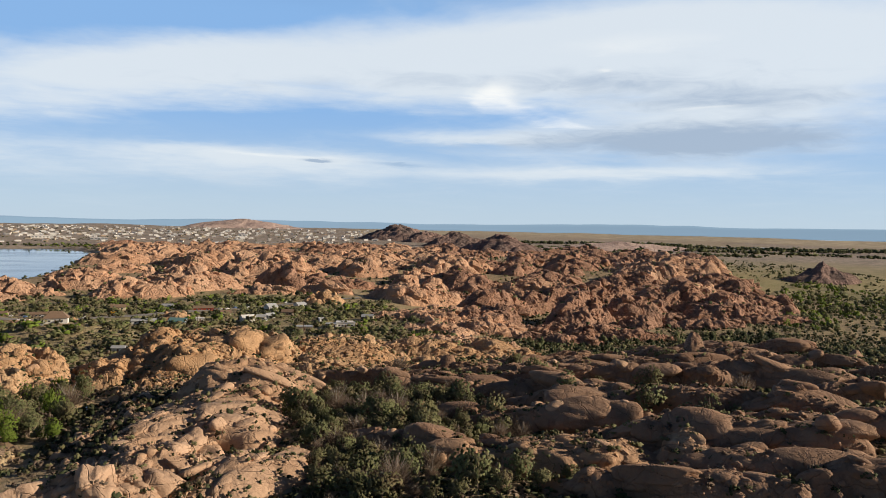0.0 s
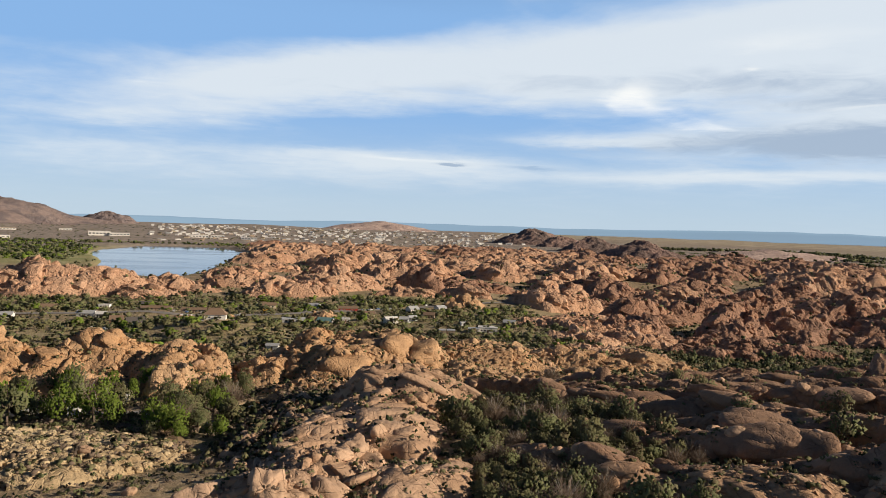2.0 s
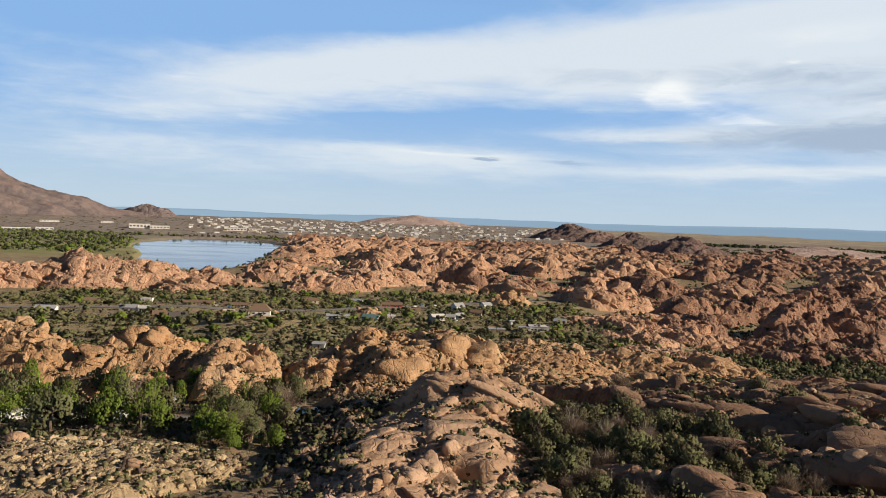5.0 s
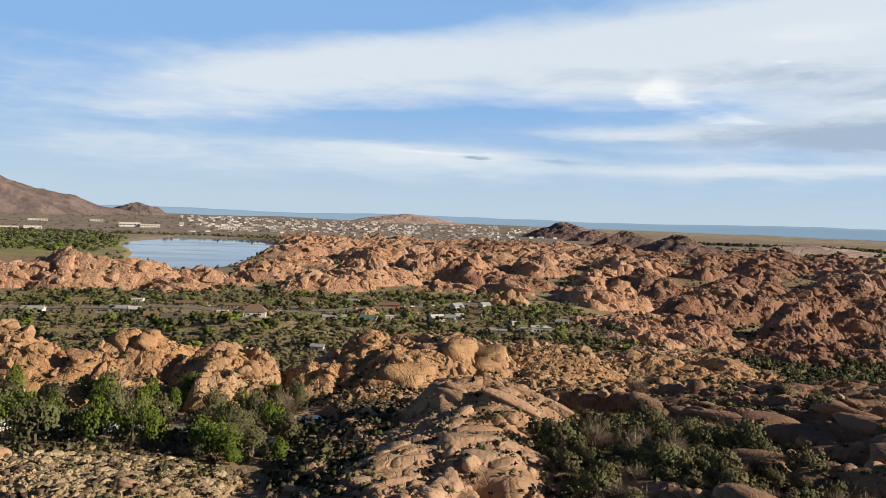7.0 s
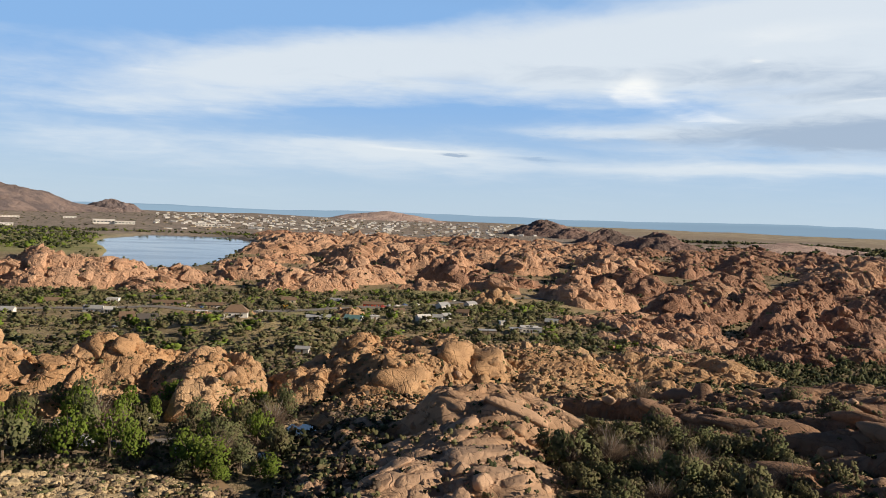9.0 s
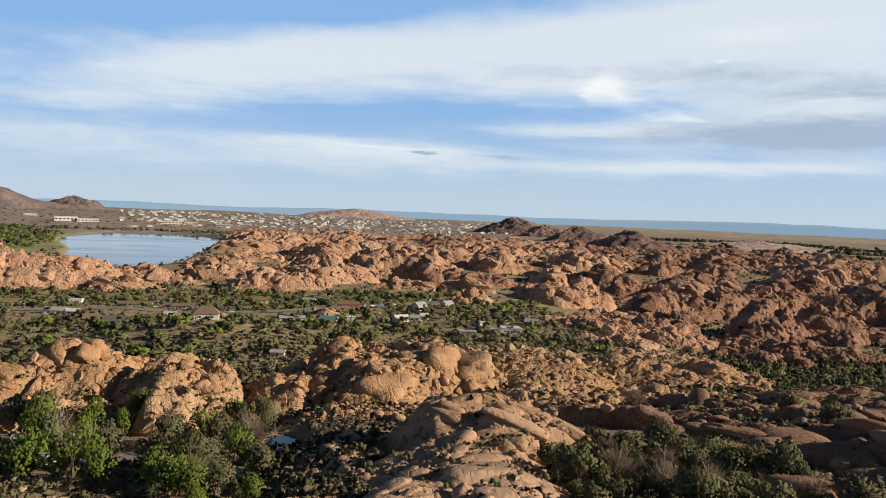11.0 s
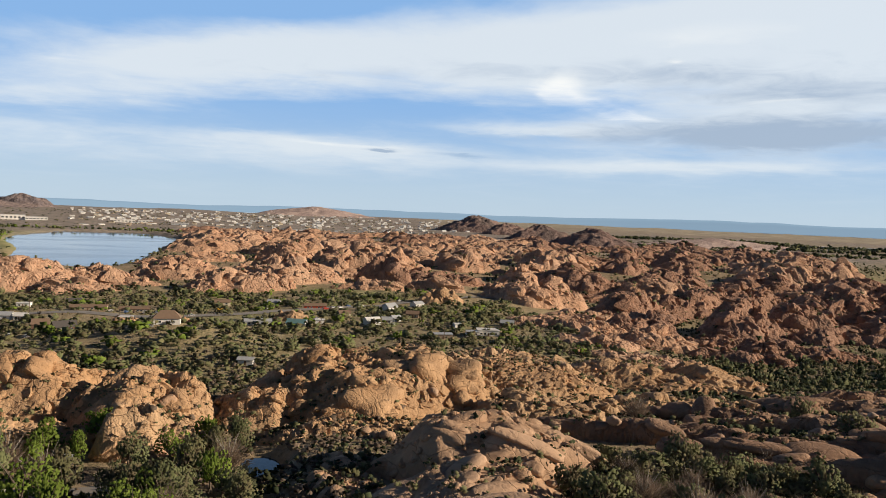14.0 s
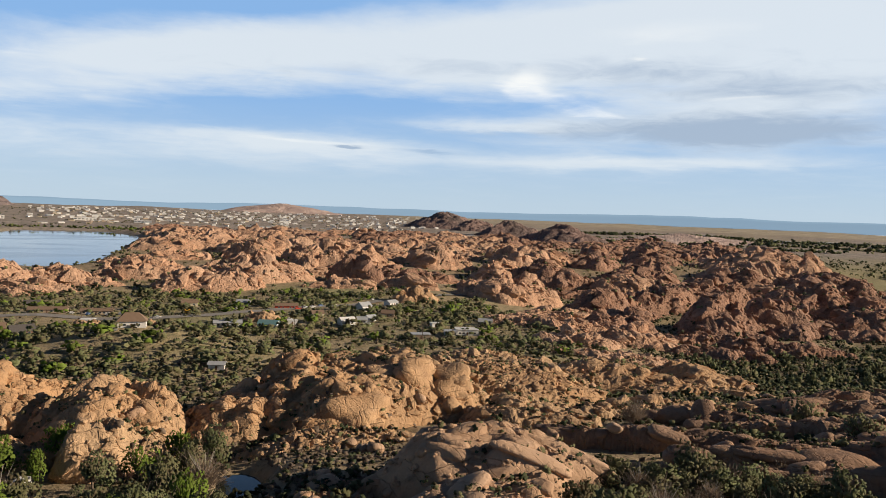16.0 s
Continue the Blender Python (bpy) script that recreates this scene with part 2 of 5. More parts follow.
def leaves(name, a, b_, dry=(0.16, 0.12, 0.07), dryness=0.15):
    m, n, b = material(name, a, 0.75, 0.0, 0.2)
    g = n.add("ShaderNodeNewGeometry")
    p, isle = g.outputs["Position"], g.outputs["Random Per Island"]
    c = n.mix(isle, a, b_)
    c = n.mix(n.ramp(n.noise(p, 0.10, 3.0), 0.40, 0.65), c, tuple(0.5 * (u + v) * 0.72 for u, v in zip(a, b_)))
    c = n.mix(n.ramp(n.noise(p, 0.23, 2.0), 0.52, 0.64, 0.0, dryness * 3), c, dry)
    n.plug(b.inputs["Base Color"], c)
    b.inputs["Transmission Weight"].default_value = 0.0
    thin = n.add("ShaderNodeBsdfTranslucent", Color=c)
    mixed = n.add("ShaderNodeMixShader", Fac=0.40)
    n.tree.links.new(b.outputs[0], mixed.inputs[1])
    n.tree.links.new(thin.outputs[0], mixed.inputs[2])
    out = n.add("ShaderNodeOutputMaterial")
    n.tree.links.new(mixed.outputs[0], out.inputs[0])
    out.is_active_output = True
    return m


def earth():
    """Gravel, dry grass and bare soil; the kinds of ground come in by the attribute 'cover' (green, straw, red)."""
    m, n, b = material("earth", (0.3, 0.22, 0.14), 0.96, 0.0, 0.1)
    p = n.add("ShaderNodeNewGeometry").outputs["Position"]
    a = n.ramp(n.noise(p, 0.05, 6.0, 0.6), 0.35, 0.65)
    c = n.mix(a, (0.36, 0.27, 0.17), (0.27, 0.205, 0.125))
    s = n.ramp(n.noise(p, 0.5, 6.0, 0.65), 0.42, 0.66)
    c = n.mix(n.math("MULTIPLY", s, 0.7), c, (0.42, 0.33, 0.22))
    g = n.ramp(n.noise(p, 0.22, 5.0, 0.7), 0.52, 0.62)
    c = n.mix(n.math("MULTIPLY", g, 0.55), c, (0.11, 0.105, 0.055))
    k = n.add("ShaderNodeAttribute")
    k.attribute_name = "cover"
    r, gr, bl = n.add("ShaderNodeSeparateColor", Color=k.outputs["Color"]).outputs
    tone = n.ramp(n.noise(p, 0.012, 5.0, 0.6), 0.3, 0.7)
    dots = n.ramp(n.noise(p, 0.07, 4.0, 0.7), 0.46, 0.56)
    c = n.mix(r, c, n.mix(tone, (0.25, 0.26, 0.11), (0.36, 0.33, 0.17)))
    c = n.mix(gr, c, n.mix(tone, (0.50, 0.42, 0.31), (0.32, 0.28, 0.20)))
    c = n.mix(bl, c, n.mix(n.math("MULTIPLY", dots, 0.5), n.mix(tone, (0.31, 0.26, 0.22), (0.40, 0.335, 0.28)), (0.14, 0.135, 0.105)))
    n.plug(b.inputs["Base Color"], c)
    bump(n, b, n.math("ADD", n.noise(p, 0.8, 6.0, 0.7), n.math("MULTIPLY", n.noise(p, 0.15, 4.0), 2.0)), 0.5)
    return m


def still_water(name, color):
    m, n, b = material(name, color, 0.06, 0.0, 0.5)
    p = n.add("ShaderNodeNewGeometry").outputs["Position"]
    wind = n.ramp(n.noise(n.add("ShaderNodeMapping", Vector=p, Scale=(0.004, 0.012, 1)).outputs[0], 1.0, 3.0), 0.45, 0.6)
    n.plug(b.inputs["Roughness"], n.ramp(wind, 0.0, 1.0, 0.06, 0.14))
    bump(n, b, n.noise(p, 0.6, 3.0), 0.03, 0.15)
    return m


GRANITE = granite("granite", (0.50, 0.34, 0.205), (0.26, 0.165, 0.10), (0.48, 0.29, 0.155), 0.22)
SLAB = granite("slab_granite", (0.52, 0.36, 0.25), (0.24, 0.165, 0.115), (0.47, 0.295, 0.18), 0.25, 0.14, rift=0.045)
FAR_GRANITE = granite("far_granite", (0.54, 0.35, 0.235), (0.30, 0.195, 0.135), (0.55, 0.325, 0.205), 0.35, joint=0.15, rift=0.19)
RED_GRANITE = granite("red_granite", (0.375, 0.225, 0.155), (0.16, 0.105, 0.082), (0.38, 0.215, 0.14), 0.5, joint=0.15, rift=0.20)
# granite of the whalebacks, darker and browner than the slab granite
DARK_GRANITE = granite("dark_granite", (0.37, 0.24, 0.16), (0.15, 0.10, 0.075), (0.32, 0.195, 0.125), 0.45, rift=0.05)
GRAVEL = granite("gravel", (0.52, 0.42, 0.265), (0.30, 0.225, 0.135), (0.46, 0.34, 0.20), 0.3, 0.1)
EARTH = earth()
WATER = still_water("lake_water", (0.05, 0.08, 0.11))
POND = still_water("pond_water", (0.025, 0.03, 0.03))
LEAF_BRIGHT = leaves("cottonwood_leaves", (0.17, 0.25, 0.035), (0.25, 0.34, 0.06), dryness=0.05)
LEAF_DARK = leaves("juniper_leaves", (0.065, 0.085, 0.040), (0.105, 0.125, 0.060), dryness=0.05)
LEAF_OLIVE = leaves("scrub_leaves", (0.19, 0.185, 0.09), (0.27, 0.265, 0.13), (0.19, 0.14, 0.09), 0.22)
LEAF_VALLEY = leaves("valley_leaves", (0.18, 0.205, 0.09), (0.26, 0.275, 0.13), (0.22, 0.17, 0.11), 0.2)
BRUSH = leaves("dry_brush", (0.24, 0.18, 0.135), (0.33, 0.25, 0.185), (0.09, 0.07, 0.055), 0.2)
BARK = painted("bark", (0.13, 0.10, 0.075), 0.95, 0.0, 0.5)
PALE_BARK = painted("pale_bark", (0.34, 0.30, 0.25), 0.9, 0.0, 0.3)

# ---- noise on arrays ----
TABLE = np.random.RandomState(7).rand(4, 256, 256)


def smooth(a, b, x):
    t = np.clip((np.asarray(x, float) - a) / (b - a), 0, 1)
    return t * t * (3 - 2 * t)


def value(x, y, seed=0):
    x, y = np.asarray(x, float) + seed * 17.31, np.asarray(y, float) - seed * 9.77
    i, j = np.floor(x).astype(int), np.floor(y).astype(int)
    u, v = x - i, y - j
    u, v = u * u * (3 - 2 * u), v * v * (3 - 2 * v)
    tab = TABLE[seed % 4]
    i0, i1, j0, j1 = i & 255, (i + 1) & 255, j & 255, (j + 1) & 255
    return (tab[i0, j0] * (1 - u) + tab[i1, j0] * u) * (1 - v) + (tab[i0, j1] * (1 - u) + tab[i1, j1] * u) * v


def fbm(x, y, seed=0, octaves=4):
    out, amp, total = 0, 1.0, 0.0
    for k in range(octaves):
        out, total = out + amp * (value(x * 2 ** k, y * 2 ** k, seed + k) - 0.5), total + amp
        amp *= 0.5
    return out / total * 2


def cells(x, y, seed=0):
    """Nearest and second distance to scattered points, a number for the nearest, and a slope over it."""
    x, y = np.asarray(x, float) + seed * 5.37, np.asarray(y, float) + seed * 3.91
    i, j = np.floor(x).astype(int), np.floor(y).astype(int)
    f1, f2, who = np.full(x.shape, 9.0), np.full(x.shape, 9.0), np.zeros(x.shape)
    lean = np.zeros(x.shape)
    for a in (-1, 0, 1):
        for b in (-1, 0, 1):
            p, q = (i + a) & 255, (j + b) & 255
            dx, dy = x - (i + a + 0.1 + 0.8 * TABLE[0, p, q]), y - (j + b + 0.1 + 0.8 * TABLE[1, p, q])
            d = np.hypot(dx, dy)
            near = d < f1
            f2 = np.where(near, f1, np.minimum(f2, d))
            who = np.where(near, TABLE[2, p, q], who)
            lean = np.where(near, (TABLE[3, p, q] - 0.5) * dx + (TABLE[3, q, p] - 0.5) * dy, lean)
            f1 = np.where(near, d, f1)
    return f1, f2, who, lean


def blocks(x, y, size, seed, turn=0.5, long=1.6):
    """Rounded, jointed blocks of about that size: 0 in the joints to 1 on the tops."""
    c, s = math.cos(turn), math.sin(turn)
    u, v = (x * c + y * s) / (size * long), (-x * s + y * c) / size
    u, v = u + 0.22 * fbm(u * 1.3, v * 1.3, seed, 2), v + 0.22 * fbm(u * 1.3, v * 1.3, seed + 1, 2)
    f1, f2, who, lean = cells(u, v, seed)
    pillow = 1 - np.exp(-(f2 - f1) * 8.0)
    dome = np.sqrt(np.clip(1 - (f1 / 0.95) ** 2, 0, 1))
    return (0.35 + 0.65 * who) * (0.72 * pillow + 0.28 * dome) + 1.1 * lean * pillow


# ---- the lie of the land ----
def base(x, y):
    """The ground without its rocks."""
    x, y = np.asarray(x, float), np.asarray(y, float)
    r = np.hypot(x, y)
    z = 20 * (1 - smooth(220, 470, y)) - 2 * smooth(450, 800, y)
    z = z - 4.6 * smooth(0, -28, x) * (1 - smooth(300, 350, y)) * smooth(150, 240, y)
    z = z + 7 * smooth(105, 160, x) * (1 - smooth(160, 280, y))
    z = z - 13 * smooth(130, 300, x) * smooth(310, 500, y) * (1 - smooth(900, 1300, y))
    z = z + 10 * np.exp(-((x + 76) ** 2 + (y - 534) ** 2) / 38 ** 2) + 4 * np.exp(-((x + 35) ** 2 + (y - 480) ** 2) / 40 ** 2)
    z = z - 5 * smooth(620, 760, y) * (1 - smooth(2200, 3500, y))
    z = z + 3 * smooth(2000, 4700, r) + 5 * smooth(2200, 4400, r) * smooth(150, -1400, x)
    z = z + 1.6 * fbm(x / 38, y / 38, 3, 4) * smooth(90, 150, r) + 7 * fbm(x / 400, y / 400, 5, 3) * smooth(1900, 2800, r)
    # the pond's basin and the bed of the lake
    z = z - 4.5 * np.exp(-(((x + 18) / 6.0) ** 2 + ((y - 291) / 10) ** 2) ** 2)
    z = z - 2.6 * np.exp(-(((x + 28) / 3.6) ** 2 + ((y - 254) / 8) ** 2) ** 2)
    return z - 7 * lake_shape(x, y)


def lake_shape(x, y):
    """1 inside the lake, 0 well outside of it."""
    cx = -290 - 0.18 * (y - 1250)
    half = 98 + 20 * fbm(x / 160, y / 160, 11, 3) + 62 * smooth(1250, 1750, y)
    edge = (np.abs(x - cx) / half) ** 2 + ((y - 1560) / (470 + 40 * fbm(x / 90, y / 90, 12, 3))) ** 4
    return smooth(1.15, 0.85, edge)


LAKE_Z = -11.0
_t = np.linspace(0, 6.283, 60)
POND_Z = float(base(-18 + 8.2 * np.cos(_t), 291 + 13.4 * np.sin(_t)).min()) - 0.35
POOL_Z = float(base(-28 + 4.6 * np.cos(_t), 254 + 10.2 * np.sin(_t)).min()) - 0.25
CROPS = []


def crop_z(k, x, y):
    """The surface of one outcrop; far below ground outside of its foot."""
    cx, cy, rx, ry, turn, top, size, seed, style = k
    c, s = math.cos(radians(turn)), math.sin(radians(turn))
    dx, dy = x - cx, y - cy
    u, v = (dx * c + dy * s) / rx, (-dx * s + dy * c) / ry
    wob = (0.42 if style == "dome" else 0.50 if style == "slab" else 0.30) * fbm(x / (1.1 * min(rx, ry)), y / (1.1 * min(rx, ry)), seed, 2)
    v = np.where(v < 0, v * 1.8, v * 0.8) if style == "slab" else v
    rho = np.sqrt(u * u + v * v) + wob
    foot = base(x, y)
    lift = top - float(base(np.array(cx), np.array(cy)))
    body = np.clip(1 - rho ** 2, 0, 1) ** (0.68 if style == "slab" else 0.95 if style == "dome" else 0.85)
    if style == "slab":      # smooth whalebacks
        rough = 0.10 * size * (blocks(x, y, size, seed, radians(turn), 2.6) - 0.45)
    elif style == "rubble":  # a slope strewn with small rocks
        rough = 0.45 * size * (blocks(x, y, size, seed, 0.7, 1.2) - 0.3) * (0.35 + 0.65 * smooth(-0.2, 0.4, fbm(x / 14, y / 14, seed + 5, 3)))
    else:                    # domes, parted by gullies along the joints
        rough = 0.10 * size * (blocks(x, y, size, seed, radians(turn) + 1.0, 1.6) - 0.45)
        cleft = 0.42 if cy < 550 else 0.62
        body = body * (0.96 - 0.62 * cleft + cleft * blocks(x, y, size * 2.1, seed + 8, radians(turn), 1.3))
    rough = rough + 0.05 * size * fbm(x / (size * 0.5), y / (size * 0.5), seed + 2, 4)
    swell = 0.22 if style != "slab" else 0.45
    z = foot + lift * body * (0.93 + swell * fbm(x / (rx * 0.6), y / (rx * 0.6), seed + 9, 3)) + rough * smooth(1.15, 0.80, rho)
    return z - 14 * smooth(0.92, 1.30, rho)


def land(x, y):
    """The highest of ground and outcrops, and whether it is rock."""
    x, y = np.atleast_1d(np.asarray(x, float)), np.atleast_1d(np.asarray(y, float))
    g = base(x, y)
    z, rock = g.copy(), np.zeros(x.shape, bool)
    for k in CROPS:
        reach = 1.35 * max(k[2], k[3])
        m = (np.abs(x - k[0]) < reach) & (np.abs(y - k[1]) < reach)
        if m.any():
            h = crop_z(k, x[m], y[m])
            up = h > z[m] + 0.02
            idx = np.nonzero(m)[0][up]
            z[idx], rock[idx] = h[up], True
    return z, rock


def mesh_of(name, verts, faces, mat=None, flat=False):
    """A mesh from arrays of corners and of faces with the same number of corners each."""
    verts, faces = np.asarray(verts, np.float32), np.asarray(faces, np.int32)
    me = bpy.data.meshes.new(name)
    k = faces.shape[1]
    me.vertices.add(len(verts))
    me.vertices.foreach_set("co", verts.ravel())
    me.loops.add(faces.size)
    me.loops.foreach_set("vertex_index", faces.ravel())
    me.polygons.add(len(faces))
    me.polygons.foreach_set("loop_start", np.arange(0, faces.size, k, dtype=np.int32))
    me.polygons.foreach_set("use_smooth", np.full(len(faces), not flat))
    me.update(calc_edges=True)
    if mat:
        me.materials.append(mat)
    return me


def sheet(rows, cols):
    """Quads of a grid of rows x cols corners."""
    i = np.arange((rows - 1) * cols).reshape(rows - 1, cols)[:, :-1].ravel()
    return np.stack([i, i + 1, i + cols + 1, i + cols], 1)


def ground():
    ang = np.concatenate([np.linspace(-180, -38, 40)[:-1], np.linspace(-38, 58, 310), np.linspace(58, 180, 36)[1:]])
    rad = np.concatenate([np.linspace(2, 110, 10)[:-1], 110 * np.exp(np.linspace(0, math.log(4880 / 110), 350))])
    a, r = np.meshgrid(np.radians(ang), rad)
    x, y = (r * np.sin(a)).ravel(), (r * np.cos(a)).ravel()
    z = base(x, y)
    near = smooth(900, 300, np.hypot(x, y)) * smooth(90, 140, np.hypot(x, y))
    z = z + near * 0.5 * (blocks(x, y, 2.6, 21, 0.3, 1.3) - 0.4) * smooth(-0.05, 0.35, fbm(x / 22, y / 22, 31, 3))
    faces = sheet(len(rad), len(ang))[:, ::-1]
    me = mesh_of("ground", np.stack([x, y, z], 1), faces, EARTH)
    az, rr = np.degrees(np.arctan2(x, y)), np.hypot(x, y)
    wave = 0.4 * fbm(x / 260, y / 260, 41, 3)
    green = smooth(-330, -460, x + 60 * wave) * smooth(1150, 1300, y) * (1 - smooth(1950, 2150, rr + 120 * wave))
    green = np.maximum(green, smooth(0.3, 0.6, fbm(x / 90, y / 90, 43, 3) + 0.25) * smooth(560, 640, y) * (1 - smooth(850, 950, y)) * (1 - smooth(60, 160, np.abs(x - 20))) * 0.6)
    green = np.maximum(green, smooth(700, 900, x + 50 * wave) * smooth(520, 640, y) * (1 - smooth(1900, 2300, rr)) * 0.55)
    green = np.maximum(green, 0.28 * smooth(370, 450, y) * (1 - smooth(800, 1000, y)) * (0.5 + 0.5 * smooth(-0.2, 0.3, fbm(x / 60, y / 60, 44, 3))))
    straw = smooth(9, 12, az + 4 * wave) * smooth(3300, 3800, rr + 500 * wave) * 0.95
    straw = np.maximum(straw, smooth(0.0, 0.25, fbm(x / 300, y / 120, 47, 3)) * smooth(1900, 2200, rr) * smooth(14, 18, az) * 0.6)
    red = smooth(1500, 2200, rr + 300 * wave) * (1 - straw)
    color = np.stack([green, np.clip(straw, 0, 1), np.clip(red, 0, 1), np.ones_like(green)], 1)
    at = me.color_attributes.new("cover", "FLOAT_COLOR", "POINT")
    at.data.foreach_set("color", color.astype(np.float32).ravel())
    return tagged(new("ground", me), "dry tan soil and gravel with grass", "ground", kind="structure")


def stone_shape(seed, level, rounded=False):
    """A rounded, jointed block about 2 across: corners and triangles."""
    rs = np.random.RandomState(seed)
    bm = bmesh.new()
    bmesh.ops.create_icosphere(bm, subdivisions=level, radius=1.0)
    off, power = Vector(rs.uniform(-50, 50, 3)), rs.uniform(2.0, 2.7) if rounded else rs.uniform(2.8, 5.5)
    cuts = [(Vector(rs.normal(0, 1, 3) * (1, 1, 0.6)).normalized(), rs.uniform(0.50, 0.92)) for _ in range(2 if rounded else 7)]
    rough = 0.55 if rounded else 1.0
    crack = Vector((rs.normal(), rs.normal(), 0.25 * rs.normal())).normalized()
    where = rs.uniform(-0.35, 0.35)
    for v in bm.verts:
        p = v.co / sum(abs(c) ** power for c in v.co) ** (1 / power)
        for nrm, d in cuts:
            over = p.dot(nrm) - d
            if over > 0:
                p = p - nrm * over * 0.92
        p = p * (1 + rough * (0.20 * noise.noise(p * 1.1 + off) + 0.11 * noise.noise(p * 2.7 + off)))
        if level > 2:
            p = p * (1 - 0.12 * math.exp(-((p.dot(crack) - where) / 0.07) ** 2) + 0.06 * rough * noise.noise(p * 5.0 + off))
        v.co = p
    shape = np.array([tuple(v.co) for v in bm.verts]), np.array([[v.index for v in f.verts] for f in bm.faces])
    bm.free()
    return shape


STONES = {n: [stone_shape(900 + 10 * n + k, n, k > 11) for k in range(24)] for n in (1, 2, 3, 4)}
STONE_MESH = {}


def stones_on(k, rs, r0, r1, cover, aspect, sink, lean, stray):
    """Places of blocks that cover an outcrop: half sizes from r0 to r1, each set along the joints and laid on the slope."""
    cx, cy, rx, ry, turn, top, size, seed, style = k
    n = int(cover * math.pi * rx * ry / (3.0 * aspect[0] * aspect[1] * (r0 * r1))) + 1
    a, q = rs.uniform(0, 6.28, n), np.sqrt(rs.uniform(0, 1.1, n))
    c, s = math.cos(radians(turn)), math.sin(radians(turn))
    u, v = rx * q * np.cos(a), ry * q * np.sin(a)
    x, y = cx + u * c - v * s, cy + u * s + v * c
    z = crop_z(k, x, y)
    m = z > base(x, y) - 0.5
    x, y, z = x[m], y[m], z[m]
    n, e = len(x), max(0.8, 0.12 * size)
    sx, sy = (crop_z(k, x + e, y) - crop_z(k, x - e, y)) / (2 * e), (crop_z(k, x, y + e) - crop_z(k, x, y - e)) / (2 * e)
    most = 0.6 if style == "slab" else 1.6
    sx, sy = np.clip(sx, -most, most), np.clip(sy, -most, most)
    r = r0 * (r1 / r0) ** (rs.uniform(0, 1, n) ** 1.4)
    up = np.stack([-sx * lean, -sy * lean, np.ones(n)], 1) + rs.normal(0, stray * 0.5, (n, 3))
    up /= np.linalg.norm(up, axis=1)[:, None]
    way = radians(turn) + (rs.rand(n) < (0.04 if style == "slab" else 0.35)) * 1.57 + rs.normal(0, stray, n)
    t = np.stack([np.cos(way), np.sin(way), 0 * way], 1)
    t = t - up * (t * up).sum(1)[:, None]
    t /= np.linalg.norm(t, axis=1)[:, None]
    b = np.cross(up, t)
    sc = np.stack([r * aspect[i] * rs.uniform(0.75, 1.3, n) for i in range(3)], 1)
    axes = np.stack([t * sc[:, :1], b * sc[:, 1:2], up * sc[:, 2:]], 2)
    spot = np.stack([x, y, z], 1) - up * (sink * sc[:, 2])[:, None]
    return axes, spot, r


